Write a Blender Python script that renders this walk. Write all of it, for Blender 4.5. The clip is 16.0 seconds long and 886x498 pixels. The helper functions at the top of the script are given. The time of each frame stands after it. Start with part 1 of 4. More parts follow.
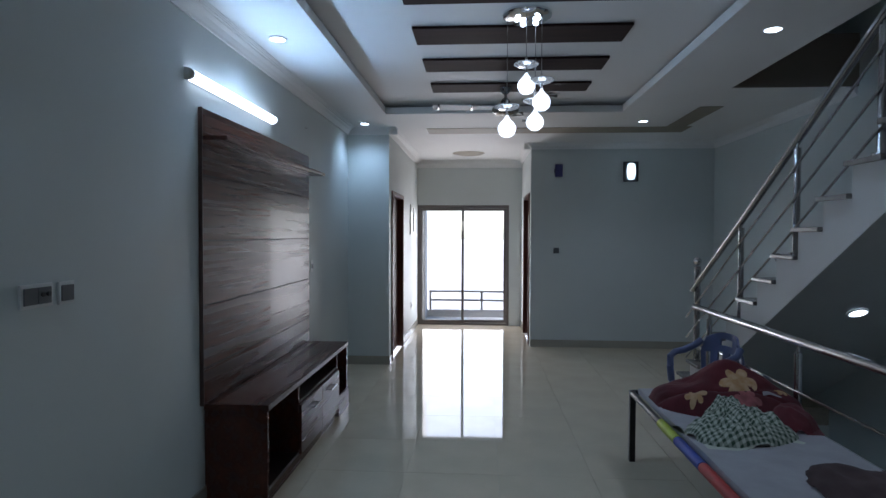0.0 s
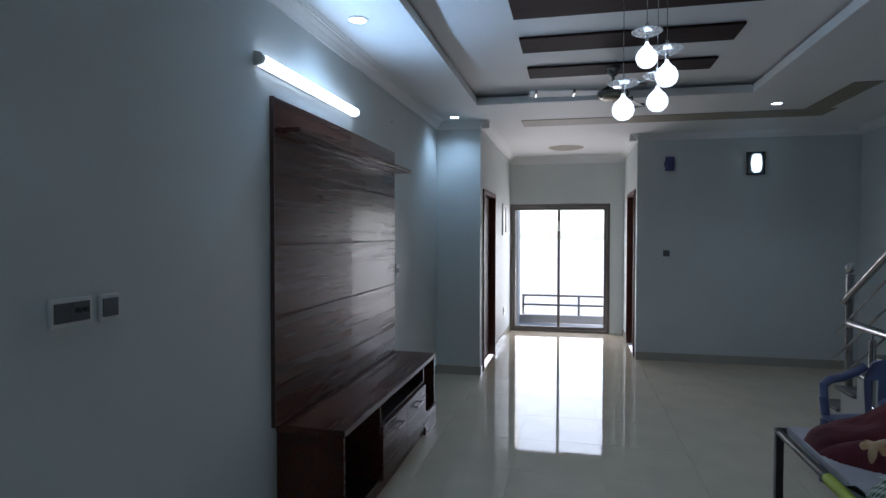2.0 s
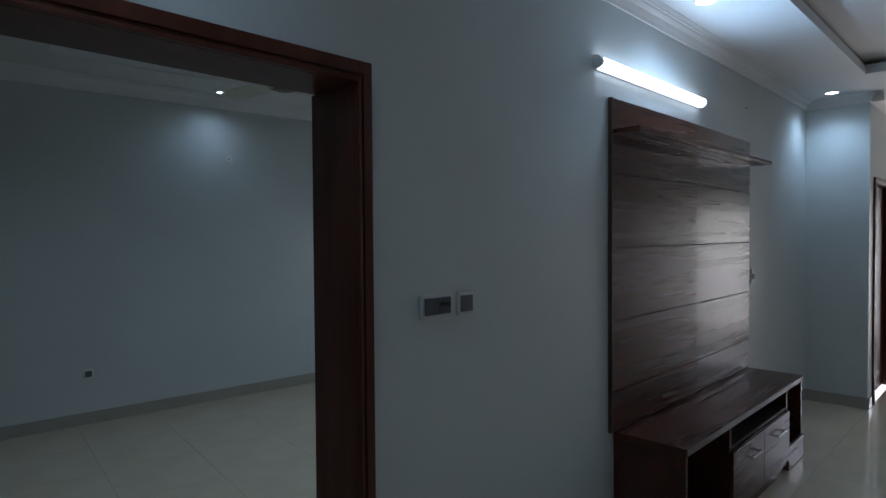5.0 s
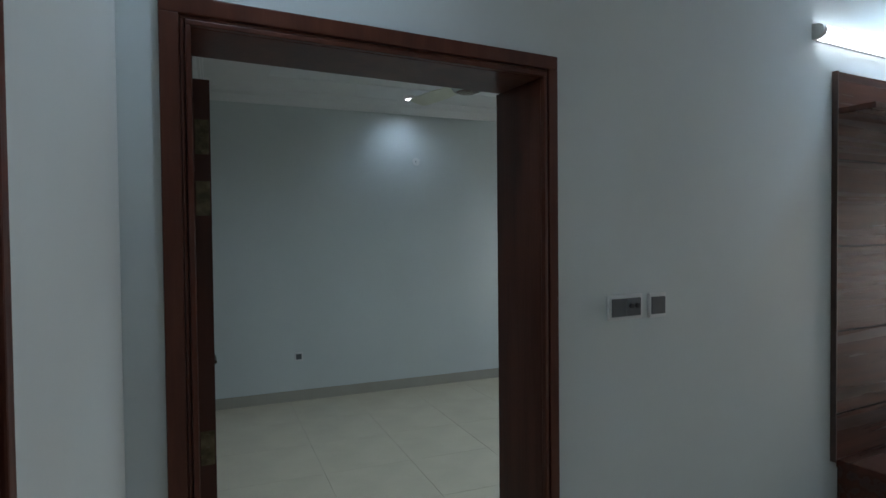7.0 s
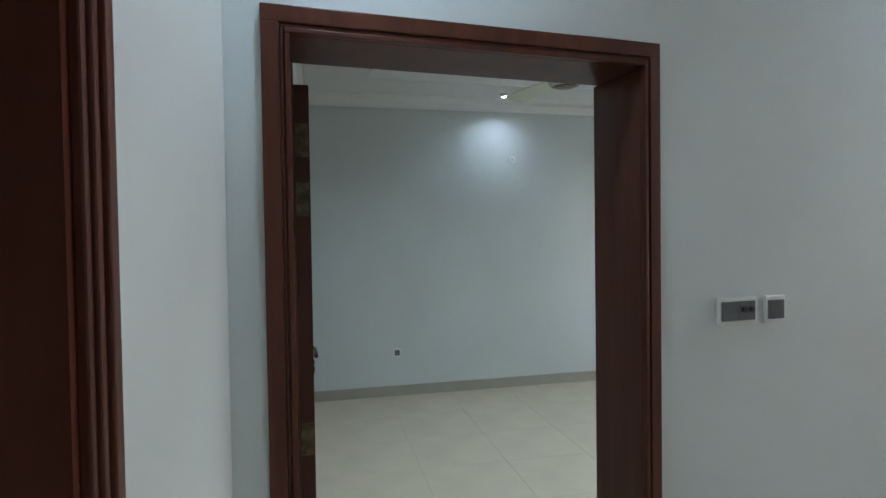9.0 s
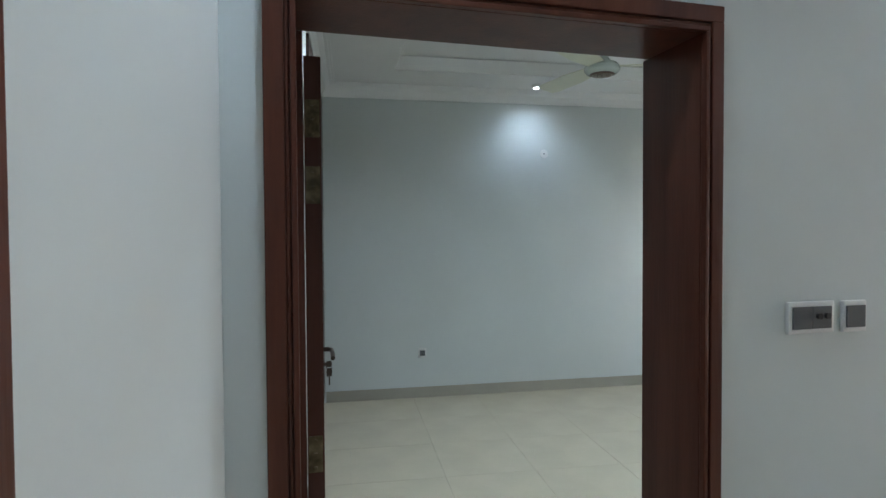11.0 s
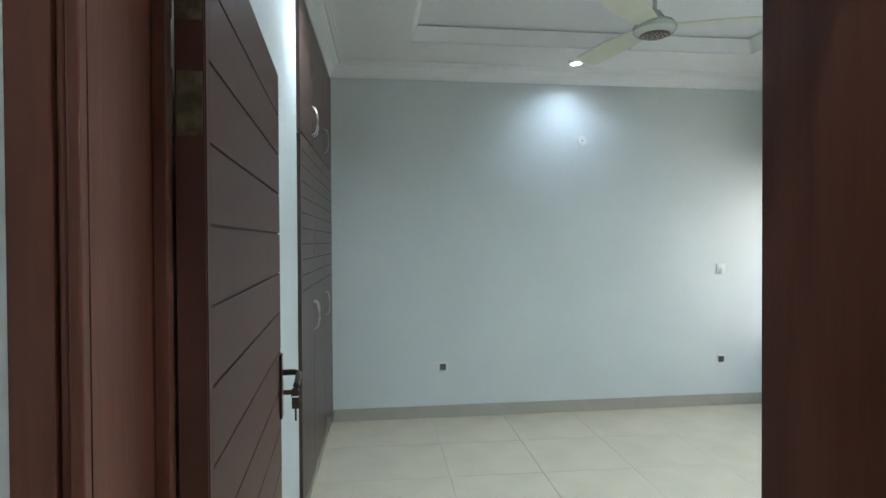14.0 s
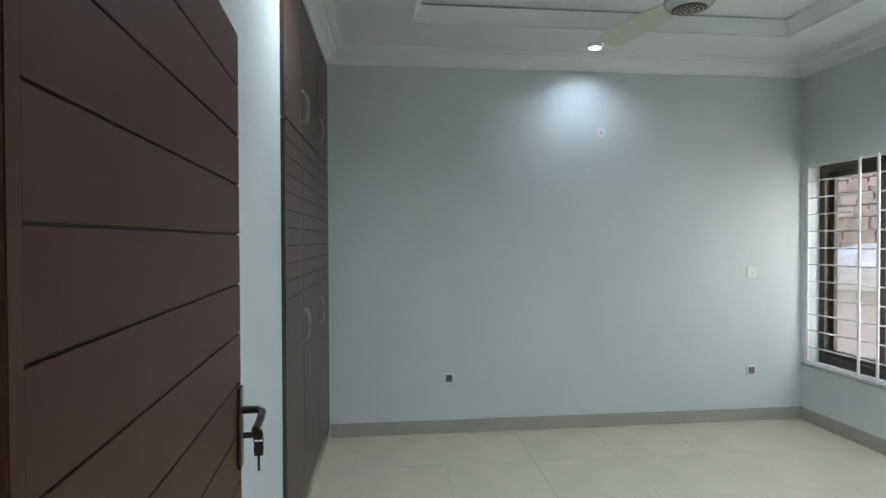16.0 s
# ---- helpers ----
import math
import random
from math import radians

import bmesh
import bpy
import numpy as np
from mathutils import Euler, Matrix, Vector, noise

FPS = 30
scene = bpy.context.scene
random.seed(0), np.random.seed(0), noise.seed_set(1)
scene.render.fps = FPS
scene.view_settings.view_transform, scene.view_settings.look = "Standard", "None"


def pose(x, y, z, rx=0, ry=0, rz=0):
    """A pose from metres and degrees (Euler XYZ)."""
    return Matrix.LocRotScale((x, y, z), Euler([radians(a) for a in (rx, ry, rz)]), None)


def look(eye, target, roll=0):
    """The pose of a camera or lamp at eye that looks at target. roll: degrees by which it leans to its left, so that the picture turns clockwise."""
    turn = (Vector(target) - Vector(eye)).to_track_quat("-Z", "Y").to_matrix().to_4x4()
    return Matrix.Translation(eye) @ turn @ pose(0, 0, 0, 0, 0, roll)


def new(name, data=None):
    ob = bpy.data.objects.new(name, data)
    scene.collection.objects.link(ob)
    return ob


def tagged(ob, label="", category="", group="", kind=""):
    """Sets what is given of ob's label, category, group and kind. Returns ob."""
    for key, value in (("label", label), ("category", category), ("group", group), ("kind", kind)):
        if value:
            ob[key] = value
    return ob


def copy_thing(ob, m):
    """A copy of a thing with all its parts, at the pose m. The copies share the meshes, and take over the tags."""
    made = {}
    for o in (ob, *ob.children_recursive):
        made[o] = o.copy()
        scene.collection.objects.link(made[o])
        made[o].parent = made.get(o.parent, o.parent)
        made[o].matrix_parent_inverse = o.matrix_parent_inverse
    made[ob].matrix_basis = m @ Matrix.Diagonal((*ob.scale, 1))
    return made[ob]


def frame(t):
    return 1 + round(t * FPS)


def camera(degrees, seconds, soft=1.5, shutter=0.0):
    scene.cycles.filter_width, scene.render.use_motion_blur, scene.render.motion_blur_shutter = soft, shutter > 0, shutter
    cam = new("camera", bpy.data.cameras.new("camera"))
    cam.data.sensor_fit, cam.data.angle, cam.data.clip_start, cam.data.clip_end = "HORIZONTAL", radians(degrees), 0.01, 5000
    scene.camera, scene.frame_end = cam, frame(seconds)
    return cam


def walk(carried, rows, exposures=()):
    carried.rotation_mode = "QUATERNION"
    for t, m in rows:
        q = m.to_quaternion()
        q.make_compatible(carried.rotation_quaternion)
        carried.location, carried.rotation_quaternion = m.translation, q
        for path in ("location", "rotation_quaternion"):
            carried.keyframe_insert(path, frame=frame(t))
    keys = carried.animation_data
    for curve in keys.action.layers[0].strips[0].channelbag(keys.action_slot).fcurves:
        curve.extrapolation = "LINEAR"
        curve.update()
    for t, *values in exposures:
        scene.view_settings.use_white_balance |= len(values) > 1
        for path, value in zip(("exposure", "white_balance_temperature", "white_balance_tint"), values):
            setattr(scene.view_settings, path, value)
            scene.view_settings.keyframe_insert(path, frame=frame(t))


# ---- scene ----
cam = camera(74.7, 16.0)
PATH = [
    (0, (0.194, 0.188, 1.55), (0.064, 2.183, 1.5), 0.2),
    (0.5, (0.16, 0.306, 1.544), (-0.017, 2.298, 1.494), 0.2),
    (1, (0.115, 0.441, 1.566), (-0.12, 2.427, 1.516), 0.2),
    (1.5, (0.097, 0.55, 1.569), (-0.212, 2.525, 1.518), 0.2),
    (2, (0.107, 0.677, 1.565), (-0.33, 2.628, 1.514), 0.1),
    (2.5, (0.121, 0.754, 1.567), (-0.458, 2.668, 1.517), -0.0),
    (3, (0.113, 0.778, 1.563), (-0.633, 2.633, 1.517), -0.3),
    (3.5, (0.105, 0.765, 1.562), (-0.856, 2.518, 1.52), -0.4),
    (4, (0.1, 0.741, 1.57), (-1.042, 2.382, 1.527), -0.3),
    (4.5, (0.1, 0.724, 1.577), (-1.189, 2.253, 1.532), -0.3),
    (5, (0.095, 0.713, 1.576), (-1.324, 2.122, 1.53), -0.4),
    (5.2, (0.097, 0.706, 1.578), (-1.375, 2.059, 1.531), -0.3),
    (7.5, (0.059, 0.707, 1.573), (-1.765, 1.525, 1.527), -0.7),
    (8, (0.054, 0.711, 1.576), (-1.811, 1.434, 1.529), -0.7),
    (8.5, (0.048, 0.719, 1.576), (-1.841, 1.376, 1.528), -0.7),
    (9, (0.052, 0.73, 1.574), (-1.852, 1.341, 1.526), -0.8),
    (9.5, (0.053, 0.752, 1.567), (-1.861, 1.329, 1.519), -0.8),
    (12, (-0.35, 0.877, 1.529), (-2.287, 1.375, 1.486), -0.2),
    (12.5, (-0.44, 0.953, 1.501), (-2.379, 1.443, 1.47), -0.3),
    (13, (-0.516, 1.009, 1.489), (-2.46, 1.478, 1.46), -0.2),
    (13.5, (-0.615, 1.039, 1.477), (-2.567, 1.473, 1.449), -0.4),
    (14, (-0.744, 1.043, 1.481), (-2.702, 1.449, 1.453), -0.3),
    (14.5, (-0.866, 1.035, 1.491), (-2.826, 1.43, 1.461), -0.2),
    (15, (-0.949, 1.043, 1.492), (-2.911, 1.432, 1.458), -0.2),
    (15.5, (-1.012, 1.076, 1.488), (-2.974, 1.463, 1.46), -0.2),
    (16, (-1.118, 1.135, 1.49), (-3.082, 1.514, 1.46), -0.2),
]
EXPOSURES = [(0.0, 2.14, 5700, 16), (2.0, 2.02, 5700, 16), (3.0, 1.85, 5700, 16), (3.5, 1.66, 5700, 16), (4.0, 1.62, 5750, 16), (5.0, 2.0, 5900, 16), (7.5, 3.05, 6450, 15), (9.5, 3.78, 6650, 17), (12.0, 3.82, 6600, 17), (13.0, 4.1, 6620, 17), (14.0, 4.33, 6620, 16), (16.0, 4.04, 6680, 17)]
walk(cam, [(t, look(eye, target, roll)) for t, eye, target, roll in PATH], EXPOSURES)

# ---- world and light ----
world = bpy.data.worlds.new("sky")
scene.world = world
world.use_nodes = True
wn = world.node_tree.nodes
sky = wn.new("ShaderNodeTexSky")
sky.sky_type, sky.sun_disc = "NISHITA", False
sky.sun_elevation, sky.sun_rotation = radians(48), radians(276)
wn["Background"].inputs["Strength"].default_value = 0.115
world.node_tree.links.new(sky.outputs[0], wn["Background"].inputs["Color"])

COOL = (0.57, 0.80, 1.0)


def lamp(kind, name, m, power, colour=COOL, size=0.05, **kw):
    data = bpy.data.lights.new(name, kind)
    data.energy, data.color = power, colour
    if kind == "AREA":
        data.size = size
    elif kind != "SUN":
        data.shadow_soft_size = size
    for key, value in kw.items():
        if key == "size_y":
            data.shape, data.size_y = "RECTANGLE", value
        elif key == "spot":
            data.spot_size, data.spot_blend = radians(value), 1.0
        elif key == "angle":
            data.angle = radians(value)
    ob = new(name, data)
    ob.matrix_world = m
    return ob


lamp("SUN", "sun", look((-8, 0.9, 9), (0, 0, 0)), 2.8, (1.0, 0.95, 0.88), angle=0.6)
DOWN = (180, 0, 0)
CEIL = 2.80
VX, VY = 2.31, 5.29
# Last two, at y 1.02, are unseen: added by symmetry to brighten the walls.
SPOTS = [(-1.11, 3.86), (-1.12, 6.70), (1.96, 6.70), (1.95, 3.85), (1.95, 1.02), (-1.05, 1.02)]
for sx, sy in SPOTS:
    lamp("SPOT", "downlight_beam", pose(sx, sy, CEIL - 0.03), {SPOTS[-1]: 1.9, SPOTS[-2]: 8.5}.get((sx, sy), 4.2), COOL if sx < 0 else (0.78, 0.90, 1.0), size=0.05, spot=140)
# Last two are unseen lamps added to even out the bedroom light.
BED_SPOTS = [(-5.104, 3.043), (-3.76, 1.26), (-2.30, 2.85), (-3.55, 4.45)]
for (sx, sy), power in zip(BED_SPOTS, (1.3, 3.8, 10.5, 6.0)):
    lamp("SPOT", "bedroom_beam", pose(sx, sy, 2.882), power, COOL if power < 2 else (0.68, 0.88, 1.0), size=0.05, spot=150)
lamp("AREA", "tube_glow", look((-1.30, 3.84, 2.40), (0.0, 3.84, 2.34)), 2.4, (0.50, 0.77, 1.0), size=1.25, size_y=0.05)
# skylight entering by the two glazed openings
lamp("AREA", "balcony_daylight", look((-0.10, 10.35, 1.05), (-0.10, 5.0, 0.9)), 9.5, (1.0, 0.90, 0.80), size=1.45, size_y=1.95)
lamp("AREA", "window_daylight", look((-4.20, 5.85, 1.75), (-3.85, 4.0, 0.25)), 0.4, (1.0, 0.94, 0.88), size=1.3, size_y=1.1)


# ---- materials ----
def mat(name, colour, rough=0.5, metal=0.0, var=0.0, scale=4.0, bump=0.0, bscale=60.0, coat=0.0, emit=0.0, spec=0.5, stretch=None, second=None, rvar=0.0, randvar=0.0):
    m = bpy.data.materials.new(name)
    m.use_nodes = True
    nt = m.node_tree
    n, link = nt.nodes, nt.links.new
    b = n["Principled BSDF"]
    b.inputs["Base Color"].default_value = (*colour, 1)
    b.inputs["Roughness"].default_value = rough
    b.inputs["Metallic"].default_value = metal
    b.inputs["Coat Weight"].default_value = coat
    b.inputs["Coat Roughness"].default_value = 0.08
    b.inputs["Specular IOR Level"].default_value = spec
    if emit:
        b.inputs["Emission Color"].default_value = (*colour, 1)
        b.inputs["Emission Strength"].default_value = emit
    if var or bump or rvar:
        tc = n.new("ShaderNodeTexCoord")
        mp = n.new("ShaderNodeMapping")
        if stretch:
            mp.inputs["Scale"].default_value = stretch
        link(tc.outputs["Object"], mp.inputs["Vector"])
        big, fine = n.new("ShaderNodeTexNoise"), n.new("ShaderNodeTexNoise")
        big.inputs["Scale"].default_value, big.inputs["Detail"].default_value = scale, 5
        fine.inputs["Scale"].default_value, fine.inputs["Detail"].default_value = bscale, 3
        link(mp.outputs[0], big.inputs["Vector"])
        link(mp.outputs[0], fine.inputs["Vector"])
        if var:
            mix = n.new("ShaderNodeMix")
            mix.data_type = "RGBA"
            other = second or tuple(c * (1 - var) for c in colour)
            mix.inputs["A"].default_value = (*colour, 1)
            mix.inputs["B"].default_value = (*other, 1)
            add = n.new("ShaderNodeMath")
            add.operation = "MULTIPLY_ADD"
            add.inputs[1].default_value = 0.35
            link(fine.outputs["Fac"], add.inputs[0])
            ramp = n.new("ShaderNodeMapRange")
            ramp.inputs["From Min"].default_value, ramp.inputs["From Max"].default_value = 0.32, 0.68
            link(big.outputs["Fac"], ramp.inputs["Value"])
            sub = n.new("ShaderNodeMath")
            sub.operation = "SUBTRACT"
            sub.inputs[1].default_value = 0.17
            link(ramp.outputs[0], sub.inputs[0])
            link(sub.outputs[0], add.inputs[2])
            last = add.outputs[0]
            if randvar:
                info, ra = n.new("ShaderNodeObjectInfo"), n.new("ShaderNodeMath")
                ra.operation = "MULTIPLY_ADD"
                ra.inputs[1].default_value = randvar
                link(info.outputs["Random"], ra.inputs[0])
                link(last, ra.inputs[2])
                last = ra.outputs[0]
            clampn = n.new("ShaderNodeClamp")
            link(last, clampn.inputs["Value"])
            link(clampn.outputs[0], mix.inputs["Factor"])
            link(mix.outputs["Result"], b.inputs["Base Color"])
        if rvar:
            rr = n.new("ShaderNodeMapRange")
            rr.inputs["To Min"].default_value, rr.inputs["To Max"].default_value = rough - rvar, rough + rvar
            link(big.outputs["Fac"], rr.inputs["Value"])
            link(rr.outputs[0], b.inputs["Roughness"])
        if bump:
            bp = n.new("ShaderNodeBump")
            bp.inputs["Strength"].default_value, bp.inputs["Distance"].default_value = bump, 0.002
            link(fine.outputs["Fac"], bp.inputs["Height"])
            link(bp.outputs["Normal"], b.inputs["Normal"])
    return m


PAINT = mat("wall_paint", (0.60, 0.635, 0.62), 0.55, var=0.05, scale=1.6, bump=0.12, bscale=120)
CEILING = mat("ceiling_paint", (0.78, 0.78, 0.77), 0.6, var=0.04, scale=1.2, bump=0.08, bscale=90)
PLASTER = mat("outdoor_plaster", (0.40, 0.375, 0.35), 0.8, var=0.15, scale=2.0, bump=0.3)
TILE = mat("floor_tile", (0.57, 0.505, 0.385), 0.035, spec=0.36, var=0.09, scale=3.0, rvar=0.012, bscale=45, randvar=0.12)
GROUT = mat("tile_grout", (0.44, 0.40, 0.33), 0.8, var=0.2, scale=20)
SKIRT = mat("skirting_tile", (0.40, 0.37, 0.31), 0.2, var=0.08, scale=5)
WENGE = mat("wenge_laminate", (0.105, 0.036, 0.023), 0.27, var=0.5, scale=1.4, stretch=(12, 0.4, 12), bscale=9, second=(0.038, 0.013, 0.009), spec=0.32, rvar=0.06, bump=0.32)
# Wenge darkened to near-black, as shade in open bays and door gaps.
WENGE_IN = mat("shaded_cabinet_inside", (0.022, 0.013, 0.011), 0.45, var=0.4, scale=4, stretch=(8, 1, 8))
EDGE = mat("laminate_edge", (0.10, 0.06, 0.05), 0.35, var=0.3, scale=5)
DOORWOOD = mat("stained_door_wood", (0.112, 0.034, 0.019), 0.36, var=0.55, scale=2.0, stretch=(8, 8, 0.6), bscale=16, second=(0.065, 0.018, 0.010), bump=0.2, spec=0.3)
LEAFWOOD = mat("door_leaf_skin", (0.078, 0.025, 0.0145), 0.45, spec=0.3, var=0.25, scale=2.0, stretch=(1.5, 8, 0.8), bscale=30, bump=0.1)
# Near-black colour stands in for shade inside grooves and board seams.
GROOVE = mat("groove_shadow_line", (0.012, 0.008, 0.007), 0.6)
CLOSETWOOD = mat("wardrobe_laminate", (0.085, 0.045, 0.033), 0.35, var=0.4, scale=2.0, stretch=(6, 6, 0.8), bscale=20, second=(0.05, 0.026, 0.02), bump=0.1)
STEEL = mat("stainless_steel", (0.46, 0.46, 0.47), 0.22, 1.0, var=0.1, scale=8)
CHROME = mat("chrome", (0.75, 0.76, 0.78), 0.08, 1.0)
BRASS = mat("dull_brass", (0.20, 0.16, 0.10), 0.42, 1.0, var=0.6, scale=30)
GUNMETAL = mat("antique_handle_metal", (0.12, 0.095, 0.08), 0.3, 1.0, var=0.3, scale=30)
# Hall fan blades coloured near-white in place of daylight glinting on metal.
PALE_BLADE = mat("pale_fan_blade", (0.80, 0.80, 0.80), 0.35, 0.0, var=0.1, scale=6)
NICKEL = mat("brushed_nickel", (0.55, 0.53, 0.5), 0.3, 1.0)
ALU = mat("bronze_aluminium", (0.10, 0.085, 0.07), 0.4, 0.6, var=0.15, scale=6)
ALU_GREY = mat("grey_aluminium", (0.20, 0.18, 0.165), 0.4, 0.5, var=0.15, scale=6)
WHITE_METAL = mat("white_enamel", (0.78, 0.77, 0.74), 0.35, var=0.08, scale=20)
WHITE_PLASTIC = mat("white_plastic", (0.72, 0.72, 0.70), 0.35, var=0.05, scale=20)
GREY_PLASTIC = mat("grey_plastic", (0.10, 0.105, 0.11), 0.35, var=0.1, scale=20)
DARK_PLASTIC = mat("dark_plastic", (0.02, 0.02, 0.022), 0.4)
BLUE_PLASTIC = mat("indigo_plastic", (0.055, 0.055, 0.19), 0.4, var=0.1, scale=20)
CHAIR_BLUE = mat("blue_chair_plastic", (0.085, 0.105, 0.205), 0.32, var=0.12, scale=9)
CREAM_FAN = mat("cream_fan_enamel", (0.70, 0.70, 0.56), 0.3, var=0.06, scale=8)
FAN_GREEN = mat("fan_body_enamel", (0.62, 0.68, 0.63), 0.22, coat=0.4)
FAN_BROWN = mat("pierced_brown_cap", (0.13, 0.07, 0.05), 0.45, var=0.3, scale=40)
FAN_METAL = mat("hall_fan_metal", (0.32, 0.31, 0.29), 0.25, 0.8, var=0.2, scale=20)
STRIPE = mat("dark_ceiling_plank", (0.026, 0.011, 0.010), 0.7, spec=0.15, var=0.4, scale=3, stretch=(1, 8, 8))
TAN = mat("tan_ceiling_band", (0.30, 0.265, 0.20), 0.6, var=0.08, scale=3)
FASCIA = mat("brown_fascia_paint", (0.20, 0.160, 0.125), 0.6, var=0.08, scale=3)
TREAD = mat("grey_marble_tread", (0.22, 0.21, 0.20), 0.2, var=0.35, scale=9)
SOFFIT = mat("soffit_paint", (0.50, 0.50, 0.48), 0.6, var=0.05, scale=2)
LAMP_WHITE = mat("lamp_diffuser", (0.80, 0.92, 1.0), 0.4, emit=2.0)
TUBE_WHITE = mat("tube_diffuser", (0.80, 0.92, 1.0), 0.4, emit=1.3)
GLOBE = mat("lit_crystal_globe", (0.88, 0.95, 1.0), 0.12, emit=0.5, bump=0.8, bscale=90)
# Faint emission and mottled tone put sparkle into these unlit discs.
CRYSTAL = mat("crystal_disc", (0.82, 0.9, 0.95), 0.05, emit=0.04, metal=0.85, var=0.75, scale=70)
SCONCE_GLASS = mat("lit_sconce_glass", (0.75, 0.95, 1.0), 0.3, emit=0.45, var=0.3, scale=9)
MAROON = mat("maroon_blanket_fleece", (0.105, 0.012, 0.018), 0.9, var=0.45, scale=7, bump=0.8, bscale=150)
PINKFLOWER = mat("pink_printed_flower", (0.36, 0.12, 0.12), 0.9, var=0.5, scale=18, bump=0.5, bscale=150)
FLOWER = mat("printed_flower", (0.36, 0.20, 0.08), 0.9, var=0.5, scale=22, bump=0.5, bscale=150, second=(0.5, 0.36, 0.22))
SHEET = mat("white_bed_sheet", (0.33, 0.325, 0.34), 0.85, var=0.12, scale=9, bump=0.5, bscale=60)
BEDSTEEL = mat("painted_bed_steel", (0.035, 0.034, 0.035), 0.38, 0.4, var=0.3, scale=14)
YELLOWGREEN = mat("yellow_green_wrap", (0.42, 0.50, 0.05), 0.6, var=0.15, scale=20)
BLUEWRAP = mat("blue_wrap", (0.03, 0.06, 0.30), 0.6, var=0.15, scale=20)
REDWRAP = mat("red_wrap", (0.38, 0.03, 0.03), 0.6, var=0.15, scale=20)
BAG = mat("brown_cloth", (0.06, 0.035, 0.035), 0.9, var=0.3, scale=14)
STONE = mat("rough_sandstone_block", (0.40, 0.31, 0.24), 0.9, var=0.4, scale=6, bump=1.0, bscale=30, randvar=0.4)
MORTAR = mat("mortar", (0.42, 0.38, 0.33), 0.95, var=0.3, scale=10, bump=0.6)
TARP = mat("white_plastic_tarpaulin", (0.52, 0.53, 0.52), 0.4, var=0.25, scale=6, bump=0.4, bscale=20)
GROUND = mat("dry_ground", (0.50, 0.47, 0.42), 0.95, var=0.2, scale=0.4, bump=0.5)
PICTURE = mat("framed_print", (0.45, 0.43, 0.40), 0.3, var=0.4, scale=14)


def glass_material():
    m = bpy.data.materials.new("window_glass")
    m.use_nodes = True
    n, link = m.node_tree.nodes, m.node_tree.links.new
    n.remove(n["Principled BSDF"])
    clear, gloss, mixer = n.new("ShaderNodeBsdfTransparent"), n.new("ShaderNodeBsdfGlossy"), n.new("ShaderNodeMixShader")
    clear.inputs["Color"].default_value = (0.93, 0.95, 0.95, 1)
    gloss.inputs["Roughness"].default_value = 0.02
    mixer.inputs[0].default_value = 0.04
    link(clear.outputs[0], mixer.inputs[1])
    link(gloss.outputs[0], mixer.inputs[2])
    link(mixer.outputs[0], n["Material Output"].inputs["Surface"])
    return m


GLASS = glass_material()


def check_material():
    m = mat("green_check_cotton", (0.42, 0.46, 0.38), 0.9)
    n, link = m.node_tree.nodes, m.node_tree.links.new
    tc, split, mix = n.new("ShaderNodeTexCoord"), n.new("ShaderNodeSeparateXYZ"), n.new("ShaderNodeMix")
    link(tc.outputs["UV"], split.inputs[0])
    bands = []
    for axis in (0, 1):
        wave, step = n.new("ShaderNodeMath"), n.new("ShaderNodeMath")
        wave.operation, step.operation = "PINGPONG", "GREATER_THAN"
        wave.inputs[1].default_value = 1 / 36
        step.inputs[1].default_value = 1 / 72
        link(split.outputs[axis], wave.inputs[0])
        link(wave.outputs[0], step.inputs[0])
        bands.append(step)
    both, half = n.new("ShaderNodeMath"), n.new("ShaderNodeMath")
    half.operation = "MULTIPLY"
    half.inputs[1].default_value = 0.5
    link(bands[0].outputs[0], both.inputs[0])
    link(bands[1].outputs[0], both.inputs[1])
    link(both.outputs[0], half.inputs[0])
    mix.data_type = "RGBA"
    mix.inputs["A"].default_value = (0.44, 0.47, 0.40, 1)
    mix.inputs["B"].default_value = (0.035, 0.070, 0.045, 1)
    link(half.outputs[0], mix.inputs["Factor"])
    link(mix.outputs["Result"], n["Principled BSDF"].inputs["Base Color"])
    return m


CHECK = check_material()


# ---- mesh helpers ----
def box(bm, x0, x1, y0, y1, z0, z1, bevel=0.0):
    got = bmesh.ops.create_cube(bm, size=1.0, matrix=Matrix.Translation(((x0 + x1) / 2, (y0 + y1) / 2, (z0 + z1) / 2)) @ Matrix.Diagonal((abs(x1 - x0), abs(y1 - y0), abs(z1 - z0), 1)))
    if bevel:
        edges = {e for v in got["verts"] for e in v.link_edges}
        bmesh.ops.bevel(bm, geom=list(edges), offset=bevel, segments=2, affect="EDGES", profile=0.6)
    return bm


def boxes(*rows, bevel=0.0):
    bm = bmesh.new()
    for r in rows:
        box(bm, *r, bevel=bevel)
    return bm


def rod(bm, a, b, r, r2=None, seg=12):
    a, b = Vector(a), Vector(b)
    d = b - a
    m = Matrix.Translation((a + b) / 2) @ d.to_track_quat("Z", "Y").to_matrix().to_4x4()
    bmesh.ops.create_cone(bm, cap_ends=True, segments=seg, radius1=r, radius2=r if r2 is None else r2, depth=d.length, matrix=m)
    return bm


def rods(*rows, seg=12):
    bm = bmesh.new()
    for r in rows:
        rod(bm, *r, seg=seg)
    return bm


